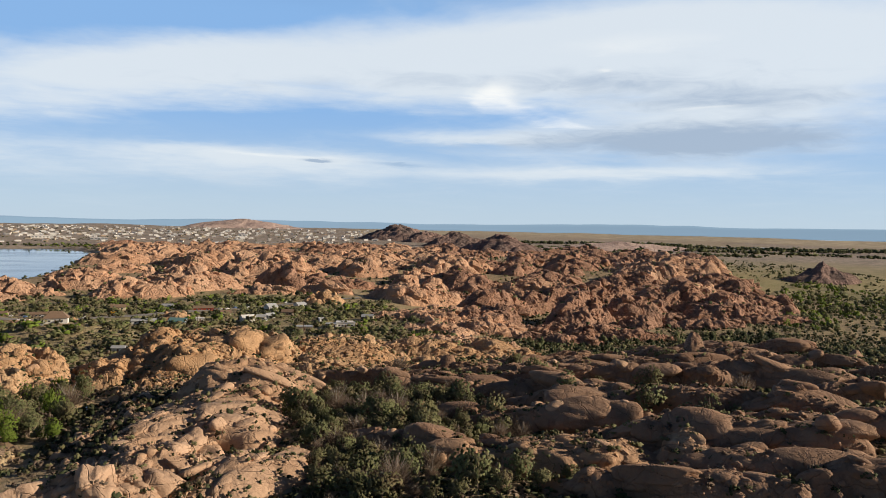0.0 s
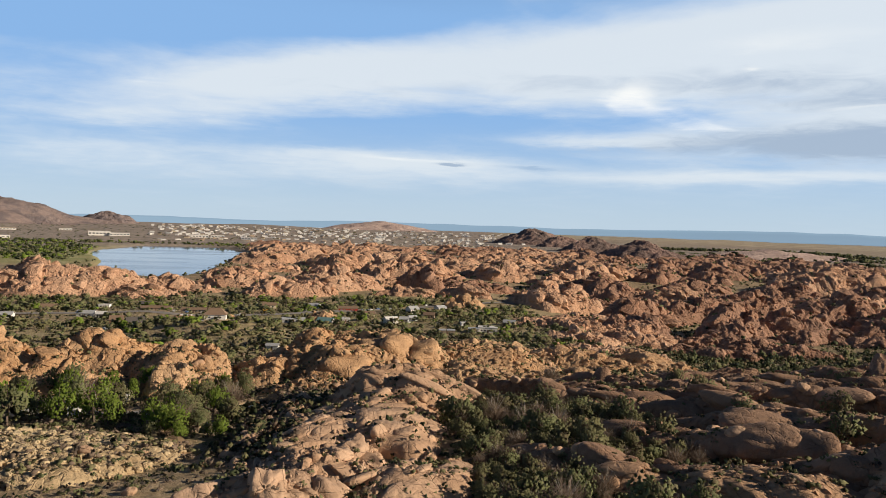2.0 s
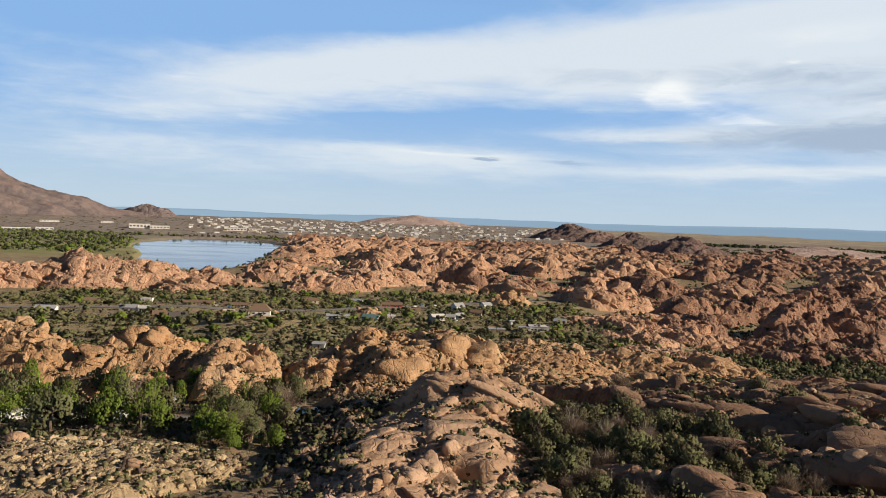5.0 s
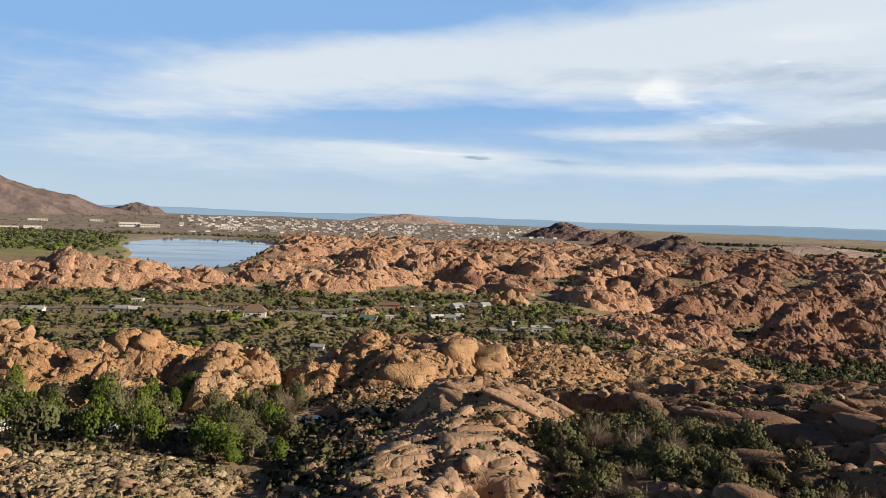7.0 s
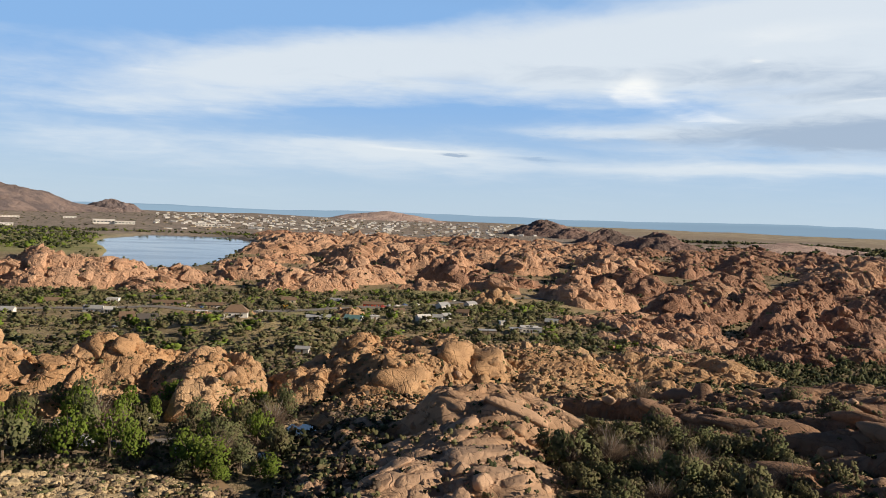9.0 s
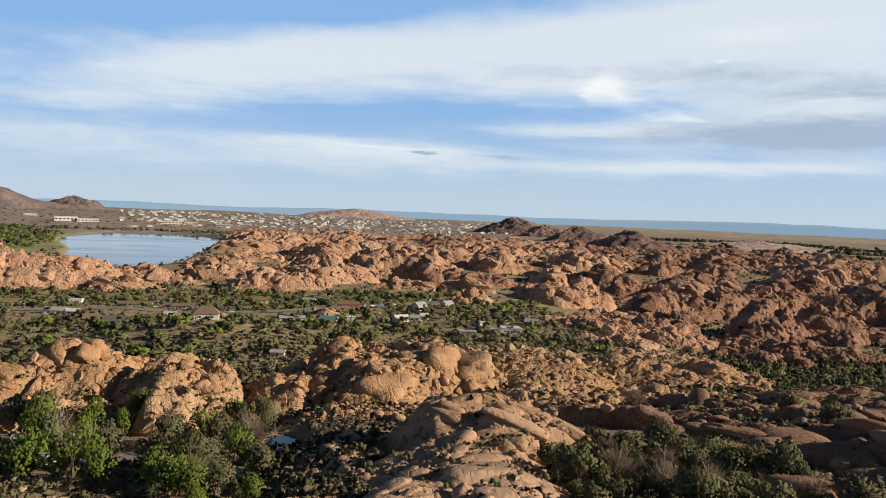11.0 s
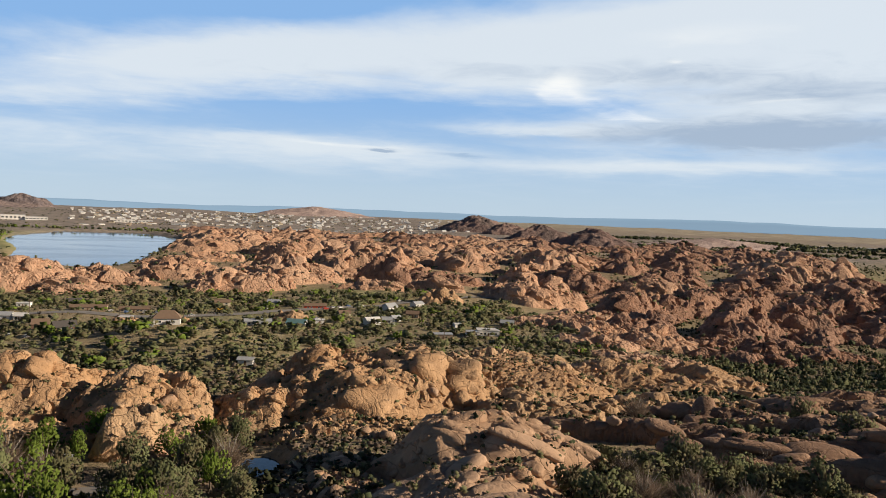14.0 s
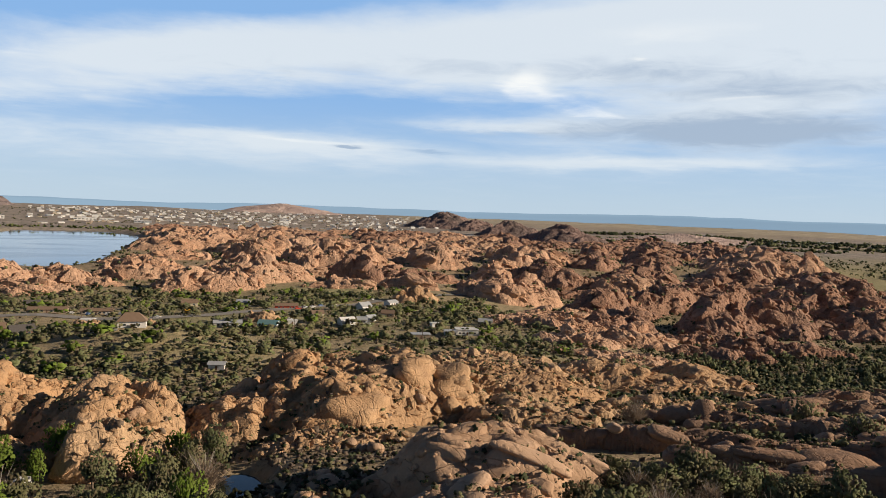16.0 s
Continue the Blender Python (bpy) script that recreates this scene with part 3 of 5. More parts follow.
def outcrop(cx, cy, rx, ry, turn, top, size, seed, style="dome", mat=None, label="", step=None, group="granite outcrops"):
    """One rock outcrop: a core laid over the ground, covered with rounded blocks that part along the joints."""
    k = (cx, cy, rx, ry, turn, top, size, seed, style)
    CROPS.append(k)
    mat = mat or GRANITE
    rs = np.random.RandomState(seed + 4000)
    dist = math.hypot(cx, cy - 60)
    seen = math.atan2(cx - 22, cy + 6) < radians(49)
    step = step or max(1.0, dist / 260)
    c, s = abs(math.cos(radians(turn))), abs(math.sin(radians(turn)))
    hx, hy = 1.5 * math.hypot(rx * c, ry * s), 1.5 * math.hypot(rx * s, ry * c)
    x, y = np.meshgrid(cx + np.arange(-hx, hx + step, step), cy + np.arange(-hy, hy + step, step))
    z = crop_z(k, x.ravel(), y.ravel())
    z = z + step * (0.9 if style != "slab" else 0.4) * fbm(x.ravel() / (3.2 * step), y.ravel() / (3.2 * step), seed + 2, 3) + 0.3 * step * (rs.rand(z.size) - 0.5)
    faces = sheet(*x.shape)
    deep = (z - base(x.ravel(), y.ravel())) > -1.6
    faces = faces[deep[faces].any(1)]
    used = np.unique(faces)
    back = np.full(x.size, -1)
    back[used] = np.arange(len(used))
    faces = back[faces]
    vs, fs, count = [np.stack([x.ravel(), y.ravel(), z], 1)[used]], [faces[:, [0, 1, 2]], faces[:, [0, 2, 3]]], len(used)
    if style == "slab":
        sets = [(0.26, 0.55, 0.70, (2.2, 1.10, 0.55), 0.58, 0.85, 0.10), (0.10, 0.24, 0.75, (1.7, 1.0, 0.60), 0.40, 0.8, 0.22), (0.035, 0.09, 0.40, (1.3, 0.95, 0.7), 0.25, 0.7, 0.5)]
    elif style == "rubble":
        sets = [(0.30, 0.75, 0.55, (1.25, 0.95, 0.85), 0.30, 0.5, 0.35), (0.10, 0.28, 0.45, (1.2, 0.9, 0.8), 0.15, 0.5, 0.5)]
    else:
        sets = [(0.26, 0.50, 0.85, (1.5, 1.0, 0.80), 0.50, 0.75, 0.22), (0.10, 0.24, 0.85, (1.3, 0.85, 0.80), 0.38, 0.7, 0.30), (0.04, 0.09, 0.45, (1.2, 0.9, 0.8), 0.25, 0.6, 0.5)]
    if style == "dome" and dist > 500:
        sets[0] = (0.30, 0.68, 0.85, (1.5, 1.0, 0.95), 0.45, 0.75, 0.25)
    focal, singles = 1352.0, []
    for r0, r1, cover, aspect, sink, lean, stray in sets:
        r0, r1 = r0 * size, r1 * size
        least = 3.6 * dist / focal
        if r1 < least or not seen and r1 * focal / dist < 8:
            continue
        axes, spot, r = stones_on(k, rs, max(r0, 0.6 * least), r1, cover, aspect, sink, lean, stray)
        px = r * focal / dist
        level = np.where(px > 34, 4, np.where(px > 12, 3, np.where(px > 4.5, 2, 1)))
        pick = rs.randint(0, 12, len(r)) + (12 if style == "slab" and r1 > 0.2 * size else 0)
        alone = (r * focal / dist > 7) & (dist < 330) & seen
        for i in np.nonzero(alone)[0]:
            singles.append((r[i], int(level[i]), int(pick[i]), axes[i], spot[i]))
        for n in (1, 2, 3, 4):
            for p in range(24):
                i = np.nonzero(~alone & (level == n) & (pick == p))[0]
                if len(i):
                    v, f = STONES[n][p]
                    vs.append((np.einsum("nij,vj->nvi", axes[i], v) + spot[i][:, None]).reshape(-1, 3))
                    fs.append((f[None] + (np.arange(len(i)) * len(v))[:, None, None] + count).reshape(-1, 3))
                    count += len(i) * len(v)
    ob = new("rock_outcrop", mesh_of("rock_outcrop", np.concatenate(vs), np.concatenate(fs), mat, dist > 240))
    tagged(ob, label or "pink-tan granite outcrop of rounded jointed blocks", "rock outcrop", group)
    for r, n, p, axes, spot in sorted(singles, key=lambda q: -q[0])[:300]:
        if (mat.name, n, p) not in STONE_MESH:
            STONE_MESH[mat.name, n, p] = mesh_of("rock_block", *STONES[n][p], mat, n < 3)
        block = new("rock_block", STONE_MESH[mat.name, n, p])
        block.parent = ob
        block.matrix_basis = Matrix.Translation(spot) @ Matrix(axes.tolist()).to_4x4()
    return ob


# ---- outcrops: the spine below the camera ----
outcrop(30, 264, 25, 14, 172, 30.5, 14, 1, "slab", SLAB, "broad smooth granite slab dome with long joints")
outcrop(20, 243, 22, 13, 195, 25.5, 8, 2, "slab", SLAB, "rugged granite spine of stacked blocks")
outcrop(18, 219, 24, 15, 210, 25.5, 9, 3, "slab", SLAB, "low pinkish granite spine split by joints")
outcrop(8, 192, 19, 13, 50, 25.5, 9, 31, "dome", SLAB, "low pinkish granite spine split by joints")
outcrop(-2, 162, 16, 11, 20, 29.5, 11, 4, "dome", SLAB, "rounded granite dome with curved cracks")
outcrop(-7, 222, 11, 32, 4, 19.5, 4, 5, "rubble", SLAB, "shaded slope of fallen granite boulders")
outcrop(0, 262, 8, 18, 4, 18.5, 4, 32, "rubble", SLAB, "shaded slope of fallen granite boulders")
outcrop(38, 222, 34, 8, 84, 22.4, 8, 28, "slab", SLAB, "smooth granite slabs along the thicket's edge")
outcrop(27, 180, 26, 12, 240, 24.0, 9, 33, "slab", SLAB, "low pinkish granite slabs split by joints")
outcrop(104, 166, 34, 14, -24, 28.0, 9, 29, "slab", SLAB, "low tilted granite slabs split by joints")
# the knob behind the pond
outcrop(18, 356, 50, 31, 10, 31.5, 14, 6, "dome", GRANITE, "big granite knob of bulging domes and joints")
outcrop(-20, 337, 18, 12, 0, 21, 6, 7, "dome", GRANITE)
outcrop(46, 372, 22, 20, 0, 25, 7, 8, "dome", GRANITE)
outcrop(4, 315, 24, 9, 5, 16, 3, 9, "rubble", GRANITE, "tumbled granite blocks at the pond's edge")
# the cliffs above the camp
outcrop(-92, 347, 42, 20, 8, 35, 8, 10, "dome", GRANITE, "orange granite cliff with a dark hollow")
outcrop(-54, 335, 26, 18, -10, 28, 6.5, 11, "dome", GRANITE)
outcrop(-150, 348, 46, 20, -6, 33, 8, 12, "dome", GRANITE, "long orange granite cliff above the trees")
outcrop(-215, 340, 40, 26, -6, 32, 12, 13, "dome", GRANITE)
outcrop(-88, 315, 24, 9, 6, 21, 5, 14, "dome", GRANITE, "low granite ledge behind the trees")
outcrop(-52, 308, 14, 9, 20, 24, 5, 15, "dome", GRANITE, "low granite ledge with upright slabs")
outcrop(-74, 212, 52, 27, 4, 22.5, 2.2, 16, "rubble", GRAVEL, "gravelly hillside strewn with pale rocks", group="rubble slopes")
outcrop(-145, 214, 44, 28, 4, 23.5, 2.4, 17, "rubble", GRAVEL, "gravelly hillside strewn with pale rocks", group="rubble slopes")
outcrop(-72, 560, 13, 8, 10, 8.5, 4, 24, "dome", GRANITE, "small rocky knoll beside the village")
outcrop(-8, 622, 13, 8, -5, 5.5, 4, 25, "dome", GRANITE, "small rocky knoll beside the village")
outcrop(128, 772, 22, 13, 0, 8, 6, 26, "dome", GRANITE, "small rocky knoll beside the village")
outcrop(-112, 590, 12, 7, 0, 5, 3, 27, "dome", GRANITE, "small rocky knoll beside the village")
# the blocky slope behind the slab
outcrop(80, 392, 40, 34, 10, 17, 4.5, 18, "rubble", GRANITE, "hillside of many small upright granite blocks", group="rubble slopes")
outcrop(134, 412, 44, 24, -12, 15.5, 9, 19, "dome", GRANITE, "blocky granite ridge with dark joints")
outcrop(180, 408, 32, 20, -20, 11.5, 8, 20, "dome", GRANITE)
outcrop(152, 388, 36, 11, -12, 8.5, 6, 34, "dome", GRANITE, "blocky granite ridge with dark joints")
outcrop(70, 330, 26, 14, -15, 20, 5, 21, "dome", GRANITE)
outcrop(120, 340, 34, 14, -12, 14, 5, 22, "rubble", GRANITE, "low slope of tumbled granite blocks", group="rubble slopes")
outcrop(95, 455, 40, 26, 0, 8, 4, 23, "rubble", GRANITE, "low slope of tumbled granite blocks", group="rubble slopes")
# low ridges across the dry valley
for k, (cx, cy, rx, ry, turn, top, size, style) in enumerate([
        (186, 545, 34, 17, -10, 3, 7, "dome"), (236, 560, 40, 20, -12, 3, 8, "dome"), (205, 602, 40, 18, -10, 3, 7, "dome"), (276, 530, 36, 15, -14, -2, 7, "dome"),
        (316, 556, 34, 13, -10, -4, 7, "rubble"), (190, 490, 40, 14, -14, 0, 4.5, "rubble"), (350, 540, 34, 12, -10, -6, 6, "rubble")]):
    outcrop(cx, cy, rx, ry, turn, top, size, 360 + k, style, FAR_GRANITE if cx < 260 else RED_GRANITE, "low granite ridge across the dry valley", group="rubble slopes" if style == "rubble" else "granite outcrops")
# whalebacks in the shade
for k, (cx, cy, rx, ry, turn, top, size) in enumerate([
        (86, 288, 34, 6, -24, 22.5, 10), (128, 268, 38, 7, -26, 23, 11), (104, 262, 26, 6, -28, 23, 10), (150, 287, 40, 7, -25, 21, 11), (120, 243, 34, 7, -28, 26, 11),
        (165, 247, 44, 8, -27, 28, 13), (104, 218, 26, 6, -32, 24, 10), (142, 215, 40, 8, -30, 28, 13), (122, 192, 34, 8, -32, 28, 12), (166, 190, 44, 9, -32, 33, 14),
        (96, 172, 26, 7, -35, 27, 10), (142, 160, 40, 9, -35, 33, 13), (208, 232, 48, 10, -30, 32, 14), (212, 277, 50, 9, -24, 26, 13), (190, 312, 44, 8, -22, 19, 12),
        (246, 292, 50, 10, -28, 26, 13), (252, 332, 46, 9, -24, 19, 12), (172, 327, 34, 7, -20, 16, 11), (292, 332, 46, 10, -28, 20, 12), (74, 186, 22, 6, -40, 25, 9),
        (152, 132, 34, 9, -32, 31, 12), (188, 150, 40, 9, -32, 34, 13), (120, 138, 28, 8, -35, 28, 10), (172, 112, 34, 9, -30, 33, 12)]):
    outcrop(cx, cy, rx, ry, turn, top, size, 40 + k, "slab", DARK_GRANITE, "long rounded granite whaleback half in shade", group="whalebacks")
more = np.random.RandomState(77)
for k in range(24):
    cx, cy = more.uniform(112, 300), more.uniform(140, 345)
    if math.atan2(cx, cy) < radians(52):
        outcrop(cx, cy, more.uniform(16, 30), more.uniform(5, 8), more.uniform(-45, -18), float(base(np.array(cx), np.array(cy))) + more.uniform(3, 6.5), more.uniform(8, 12), 300 + k, "slab", DARK_GRANITE,
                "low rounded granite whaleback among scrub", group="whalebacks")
# the massif on the far side of the dry valley
for k, (cx, cy, rx, ry, turn, top, size, style) in enumerate([
        (352, 648, 50, 34, 40, 15, 11, "dome"), (262, 634, 46, 26, 30, 6, 9, "dome"), (182, 628, 40, 22, 0, 2, 7, "dome"),
        (436, 680, 56, 36, 50, 13, 11, "dome"), (302, 735, 60, 34, 30, 6, 10, "dome"), (392, 806, 60, 32, 30, 6, 10, "dome"),
        (312, 592, 40, 14, -6, -8, 7, "rubble"), (402, 612, 44, 16, 0, -5, 9, "dome"), (520, 740, 60, 44, 0, 12, 14, "dome"), (232, 690, 44, 28, 0, -3, 11, "dome")]):
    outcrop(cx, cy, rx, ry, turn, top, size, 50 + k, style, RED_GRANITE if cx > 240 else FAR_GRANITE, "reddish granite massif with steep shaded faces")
for k, (cx, cy, rx, ry, turn, top, size, style) in enumerate([
        (505, 655, 50, 30, 0, 3, 12, "dome"), (560, 690, 56, 34, -8, 5, 12, "dome"), (625, 745, 60, 36, 0, 6, 13, "dome"), (480, 860, 70, 40, 0, 4, 13, "dome"),
        (680, 900, 70, 44, 0, 10, 14, "dome"), (575, 960, 70, 44, 0, 8, 14, "dome"), (770, 1010, 70, 44, 0, 8, 14, "dome"), (460, 600, 40, 18, -10, -6, 8, "dome"), (545, 620, 44, 18, -10, -7, 8, "rubble")]):
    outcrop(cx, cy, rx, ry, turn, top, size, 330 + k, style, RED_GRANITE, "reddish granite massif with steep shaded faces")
# domes beyond the village
for k, (cx, cy, rx, ry, turn, top, size) in enumerate([
        (-45, 852, 60, 30, 10, 11, 10), (-20, 940, 74, 38, 10, 18, 11), (-120, 960, 56, 34, 0, 13, 10), (70, 872, 40, 20, -5, 5, 8),
        (114, 1088, 58, 36, 0, 22, 12), (246, 1165, 50, 36, 0, 17, 12), (300, 1050, 44, 30, 30, 11, 10), (358, 1115, 60, 38, 20, 21, 12)]):
    outcrop(cx, cy, rx, ry, turn, top, size, 70 + k, "dome", FAR_GRANITE)
for k, (cx, cy, rx, ry, turn, top, size) in enumerate([
        (420, 1230, 70, 46, 0, 20, 18), (446, 965, 64, 36, 0, 0, 14), (240, 936, 40, 24, 0, -3, 10), (800, 1210, 120, 70, -10, 24, 22),
        (690, 1080, 80, 50, 0, 10, 18), (0, 1360, 80, 50, 0, 20, 18), (-275, 842, 100, 48, 4, 24, 13), (-400, 825, 84, 44, 0, 15, 12), (-190, 885, 56, 34, 0, 10, 11), (-335, 930, 80, 40, 0, 19, 12),
        (-200, 820, 46, 26, 0, 3, 10), (-150, 1120, 46, 28, 0, 4, 12), (600, 850, 70, 44, 0, 6, 15)]):
    outcrop(cx, cy, rx, ry, turn, top, size, 80 + k, "dome", FAR_GRANITE)

rng = np.random.RandomState(5)
made = 0
while made < 95:
    d, b = rng.uniform(880, 2150), rng.uniform(-6, 36)
    cx, cy = d * math.sin(radians(b)), d * math.cos(radians(b))
    if b < 2 and d < 1150 or any(math.hypot(cx - k[0], cy - k[1]) < 0.8 * k[2] + 38 for k in CROPS):
        continue
    rx = rng.uniform(32, 66) * (0.7 + d / 3000)
    outcrop(cx, cy, rx, rx * rng.uniform(0.5, 0.8), rng.uniform(-30, 30), float(base(np.array(cx), np.array(cy))) + 10 + (22 - 12 * float(smooth(1200, 1800, d))) * rng.uniform() ** 1.6, rng.uniform(10, 16), 100 + made, "dome", RED_GRANITE if b > 17 or rng.rand() < 0.25 else FAR_GRANITE,
            "distant granite dome among scrub", group="distant granite domes")
    made += 1
GROUND = ground()


# ---- lake and pond ----
def disc(name, shape, z, mat, label):
    me = mesh_of(name, *shape, mat)
    ob = new(name, me)
    ob.location.z = z
    return tagged(ob, label, "water", kind="structure")


def oval(cx, cy, rx, ry, n=48):
    a = np.linspace(0, 2 * math.pi, n, endpoint=False)
    v = np.stack([cx + rx * np.cos(a), cy + ry * np.sin(a), 0 * a], 1)
    v = np.concatenate([[[cx, cy, 0]], v])
    i = np.arange(1, n + 1)
    return v, np.stack([np.zeros(n, int), i, np.roll(i, -1)], 1)


disc("water_lake", oval(-350, 1560, 330, 560), LAKE_Z, WATER, "calm blue lake mirroring the sky")
disc("water_pool", oval(-28, 254, 4.4, 9.8), POOL_Z, POND, "narrow dark pool between bushes")
disc("water_pond", oval(-18, 291, 7.6, 12.4), POND_Z, POND, "dark still pond below the rocks")


# ---- hills and mesas on the horizon ----
def hill(cx, cy, rx, ry, turn, top, seed, mat, label, name="hill", rough=0.26):
    n = 84
    u, v = np.meshgrid(np.linspace(-1.2, 1.2, n), np.linspace(-1.2, 1.2, n))
    c, s = math.cos(radians(turn)), math.sin(radians(turn))
    x, y = cx + u * rx * c - v * ry * s, cy + u * rx * s + v * ry * c
    rho = np.hypot(u, v) + 0.25 * fbm(u * 2.2 + seed, v * 2.2, seed, 4)
    g = base(x.ravel(), y.ravel()).reshape(x.shape)
    lift = top - float(base(np.array(cx), np.array(cy)))
    z = g + lift * (np.clip(1 - rho, 0, 1) ** 0.85) * (1 + rough * fbm(u * 5, v * 5, seed + 4, 4) + 0.5 * rough * (blocks(u, v, 0.16, seed + 6) - 0.4)) * 1.05 - 5 * smooth(0.95, 1.2, rho)
    me = mesh_of(name, np.stack([x.ravel(), y.ravel(), z.ravel()], 1), sheet(n, n), mat)
    return tagged(new(name, me), label, name, "hills on the horizon")


def haze_rock(name, a, b_, scale):
    m, n, b = material(name, a, 1.0, 0.0, 0.0)
    p = n.add("ShaderNodeNewGeometry").outputs["Position"]
    n.plug(b.inputs["Base Color"], n.mix(n.ramp(n.noise(p, scale, 6.0, 0.65), 0.35, 0.65), a, b_))
    bump(n, b, n.noise(p, scale * 3, 6.0, 0.7), 14.0)
    return m


BROWN_HILL = haze_rock("brown_hill", (0.30, 0.205, 0.175), (0.16, 0.125, 0.115), 0.012)
PINK_HILL = haze_rock("pink_hill", (0.54, 0.42, 0.37), (0.42, 0.32, 0.29), 0.01)
PURPLE_HILL = haze_rock("purple_hill", (0.17, 0.145, 0.15), (0.30, 0.235, 0.215), 0.016)
# distance haze on the mesas is put in as a blue glow
MESA, _n, _b = material("mesa_haze", (0.05, 0.08, 0.11), 1.0, 0.0, 0.0)
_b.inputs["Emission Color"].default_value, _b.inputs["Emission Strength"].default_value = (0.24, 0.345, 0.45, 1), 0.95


def at_bearing(b, d):
    return d * math.sin(radians(b)), d * math.cos(radians(b))


hill(*at_bearing(13.5, 2900), 150, 130, 0, 52, 3, BROWN_HILL, "dark brown rocky butte above the domes")
hill(*at_bearing(21.6, 1990), 110, 70, -15, 40, 4, BROWN_HILL, "dark brown rocky ridge")
hill(*at_bearing(18.3, 2350), 110, 70, 0, 36, 5, BROWN_HILL, "low dark brown ridge")
hill(*at_bearing(15.8, 2650), 90, 60, 0, 38, 6, BROWN_HILL, "low dark brown ridge")
hill(*at_bearing(43.8, 1500), 70, 45, 0, 15, 7, BROWN_HILL, "small dark rocky knoll among green trees")
hill(*at_bearing(2.1, 4500), 330, 160, 0, 48, 8, PINK_HILL, "pale pink flat-topped hill", rough=0.1)
hill(*at_bearing(-16.8, 4300), 150, 120, 0, 66, 9, PURPLE_HILL, "small pointed brown hill")
hill(*at_bearing(-31.5, 4150), 1050, 500, 10, 245, 10, PURPLE_HILL, "high brown mountain with bare slopes", "mountain", 0.5)
hill(*at_bearing(30.0, 2450), 260, 110, 0, 18, 12, PINK_HILL, "low reddish ploughed rise", rough=0.08)


def mesa_rim():
    a = np.linspace(-60, 70, 520)
    top = 46 + 12 * fbm(a / 16, a * 0, 51, 3) + 6 * fbm(a / 3.2, a * 0, 52, 4) + 18 * smooth(16, 30, a) - 8 * smooth(8, -4, a) * smooth(-14, -4, a)
    r = np.radians(a)
    front, crest, rear = 4830, 4860, 4885
    v = [np.stack([q * np.sin(r), q * np.cos(r), h], 1) for q, h in ((front, 0 * a), (4845, top * 0.72), (crest, top), (rear, 0 * a))]
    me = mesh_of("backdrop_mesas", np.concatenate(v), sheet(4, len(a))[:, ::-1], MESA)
    return tagged(new("backdrop_mesas", me), "long mesas with the horizon's blue haze put in as glow", "mesas", kind="structure")


mesa_rim()

# ---- plants ----
def crown(rs, count, leaf, lobes=6, tall=1.0, droop=0.25):
    """A crown about 2 across of many small leaf clumps, standing on z = 0: corners and triangles."""
    hubs = rs.normal(0, 0.42, (lobes, 3)) * (1, 1, 0.8)
    hubs[:, 2] = np.abs(hubs[:, 2]) * tall + 0.55 * tall
    size = rs.uniform(0.38, 0.68, lobes)
    k = rs.randint(0, lobes, count)
    d = rs.normal(0, 1, (count, 3))
    d /= np.linalg.norm(d, axis=1)[:, None]
    c = hubs[k] + d * (size[k] * rs.uniform(0.45, 1.0, count) ** 0.5)[:, None] * (1, 1, 0.9 * tall)
    c[:, 2] = np.maximum(c[:, 2], 0.02)
    q = rs.normal(0, 1, (count, 3, 3))
    q[:, 2] = d + rs.normal(0, 0.3, (count, 3))
    q[:, 1] = np.cross(q[:, 2], q[:, 0])
    q[:, 0] = np.cross(q[:, 1], q[:, 2])
    q /= np.linalg.norm(q, axis=2)[:, :, None]
    q *= (leaf * rs.uniform(0.6, 1.35, (count, 3)) * (1, 1, 0.7))[:, :, None]
    v = np.stack([c + q[:, 0], c + q[:, 1], c - q[:, 0], c - q[:, 1], c + q[:, 2], c - q[:, 2]], 1)
    v = v + rs.normal(0, 0.22 * leaf, v.shape)
    f = np.array([(0, 1, 4), (1, 2, 4), (2, 3, 4), (3, 0, 4), (1, 0, 5), (2, 1, 5), (3, 2, 5), (0, 3, 5)])
    return v.reshape(-1, 3), (f[None] + 6 * np.arange(count)[:, None, None]).reshape(-1, 3)


def outward(v):
    """Directions out of a crown, loosely followed by its leaves."""
    clump = v.reshape(-1, 6, 3)
    own = clump - clump.mean(1, keepdims=True)
    own /= np.linalg.norm(own, axis=2, keepdims=True) + 1e-6
    whole = clump - (0, 0, 0.35 * v[:, 2].max())
    whole /= np.linalg.norm(whole, axis=2, keepdims=True) + 1e-6
    q = (0.45 * own + 0.75 * whole).reshape(-1, 3)
    return q / (np.linalg.norm(q, axis=1)[:, None] + 1e-6)


def twigs(rs, count, tall=1.0):
    """A leafless shrub or tree: fine blades all through the crown, pointing up and out."""
    p = rs.normal(0, 0.40, (count, 3)) * (1, 1, 0.9)
    p[:, 2] = (np.abs(p[:, 2]) + 0.25) * tall
    d = p * (1, 1, 0.6) + rs.normal(0, 0.25, (count, 3)) + (0, 0, 0.3)
    d /= np.linalg.norm(d, axis=1)[:, None]
    side = np.cross(d, rs.normal(0, 1, (count, 3)))
    side /= np.linalg.norm(side, axis=1)[:, None]
    long, w = rs.uniform(0.12, 0.34, count)[:, None], rs.uniform(0.006, 0.016, count)[:, None]
    v = np.stack([p - d * long - side * w, p - d * long + side * w, p + d * long + side * w * 0.5, p + d * long - side * w * 0.5], 1).reshape(-1, 3)
    v[:, 2] = np.maximum(v[:, 2], 0.0)
    return v, np.arange(count * 4).reshape(-1, 4)


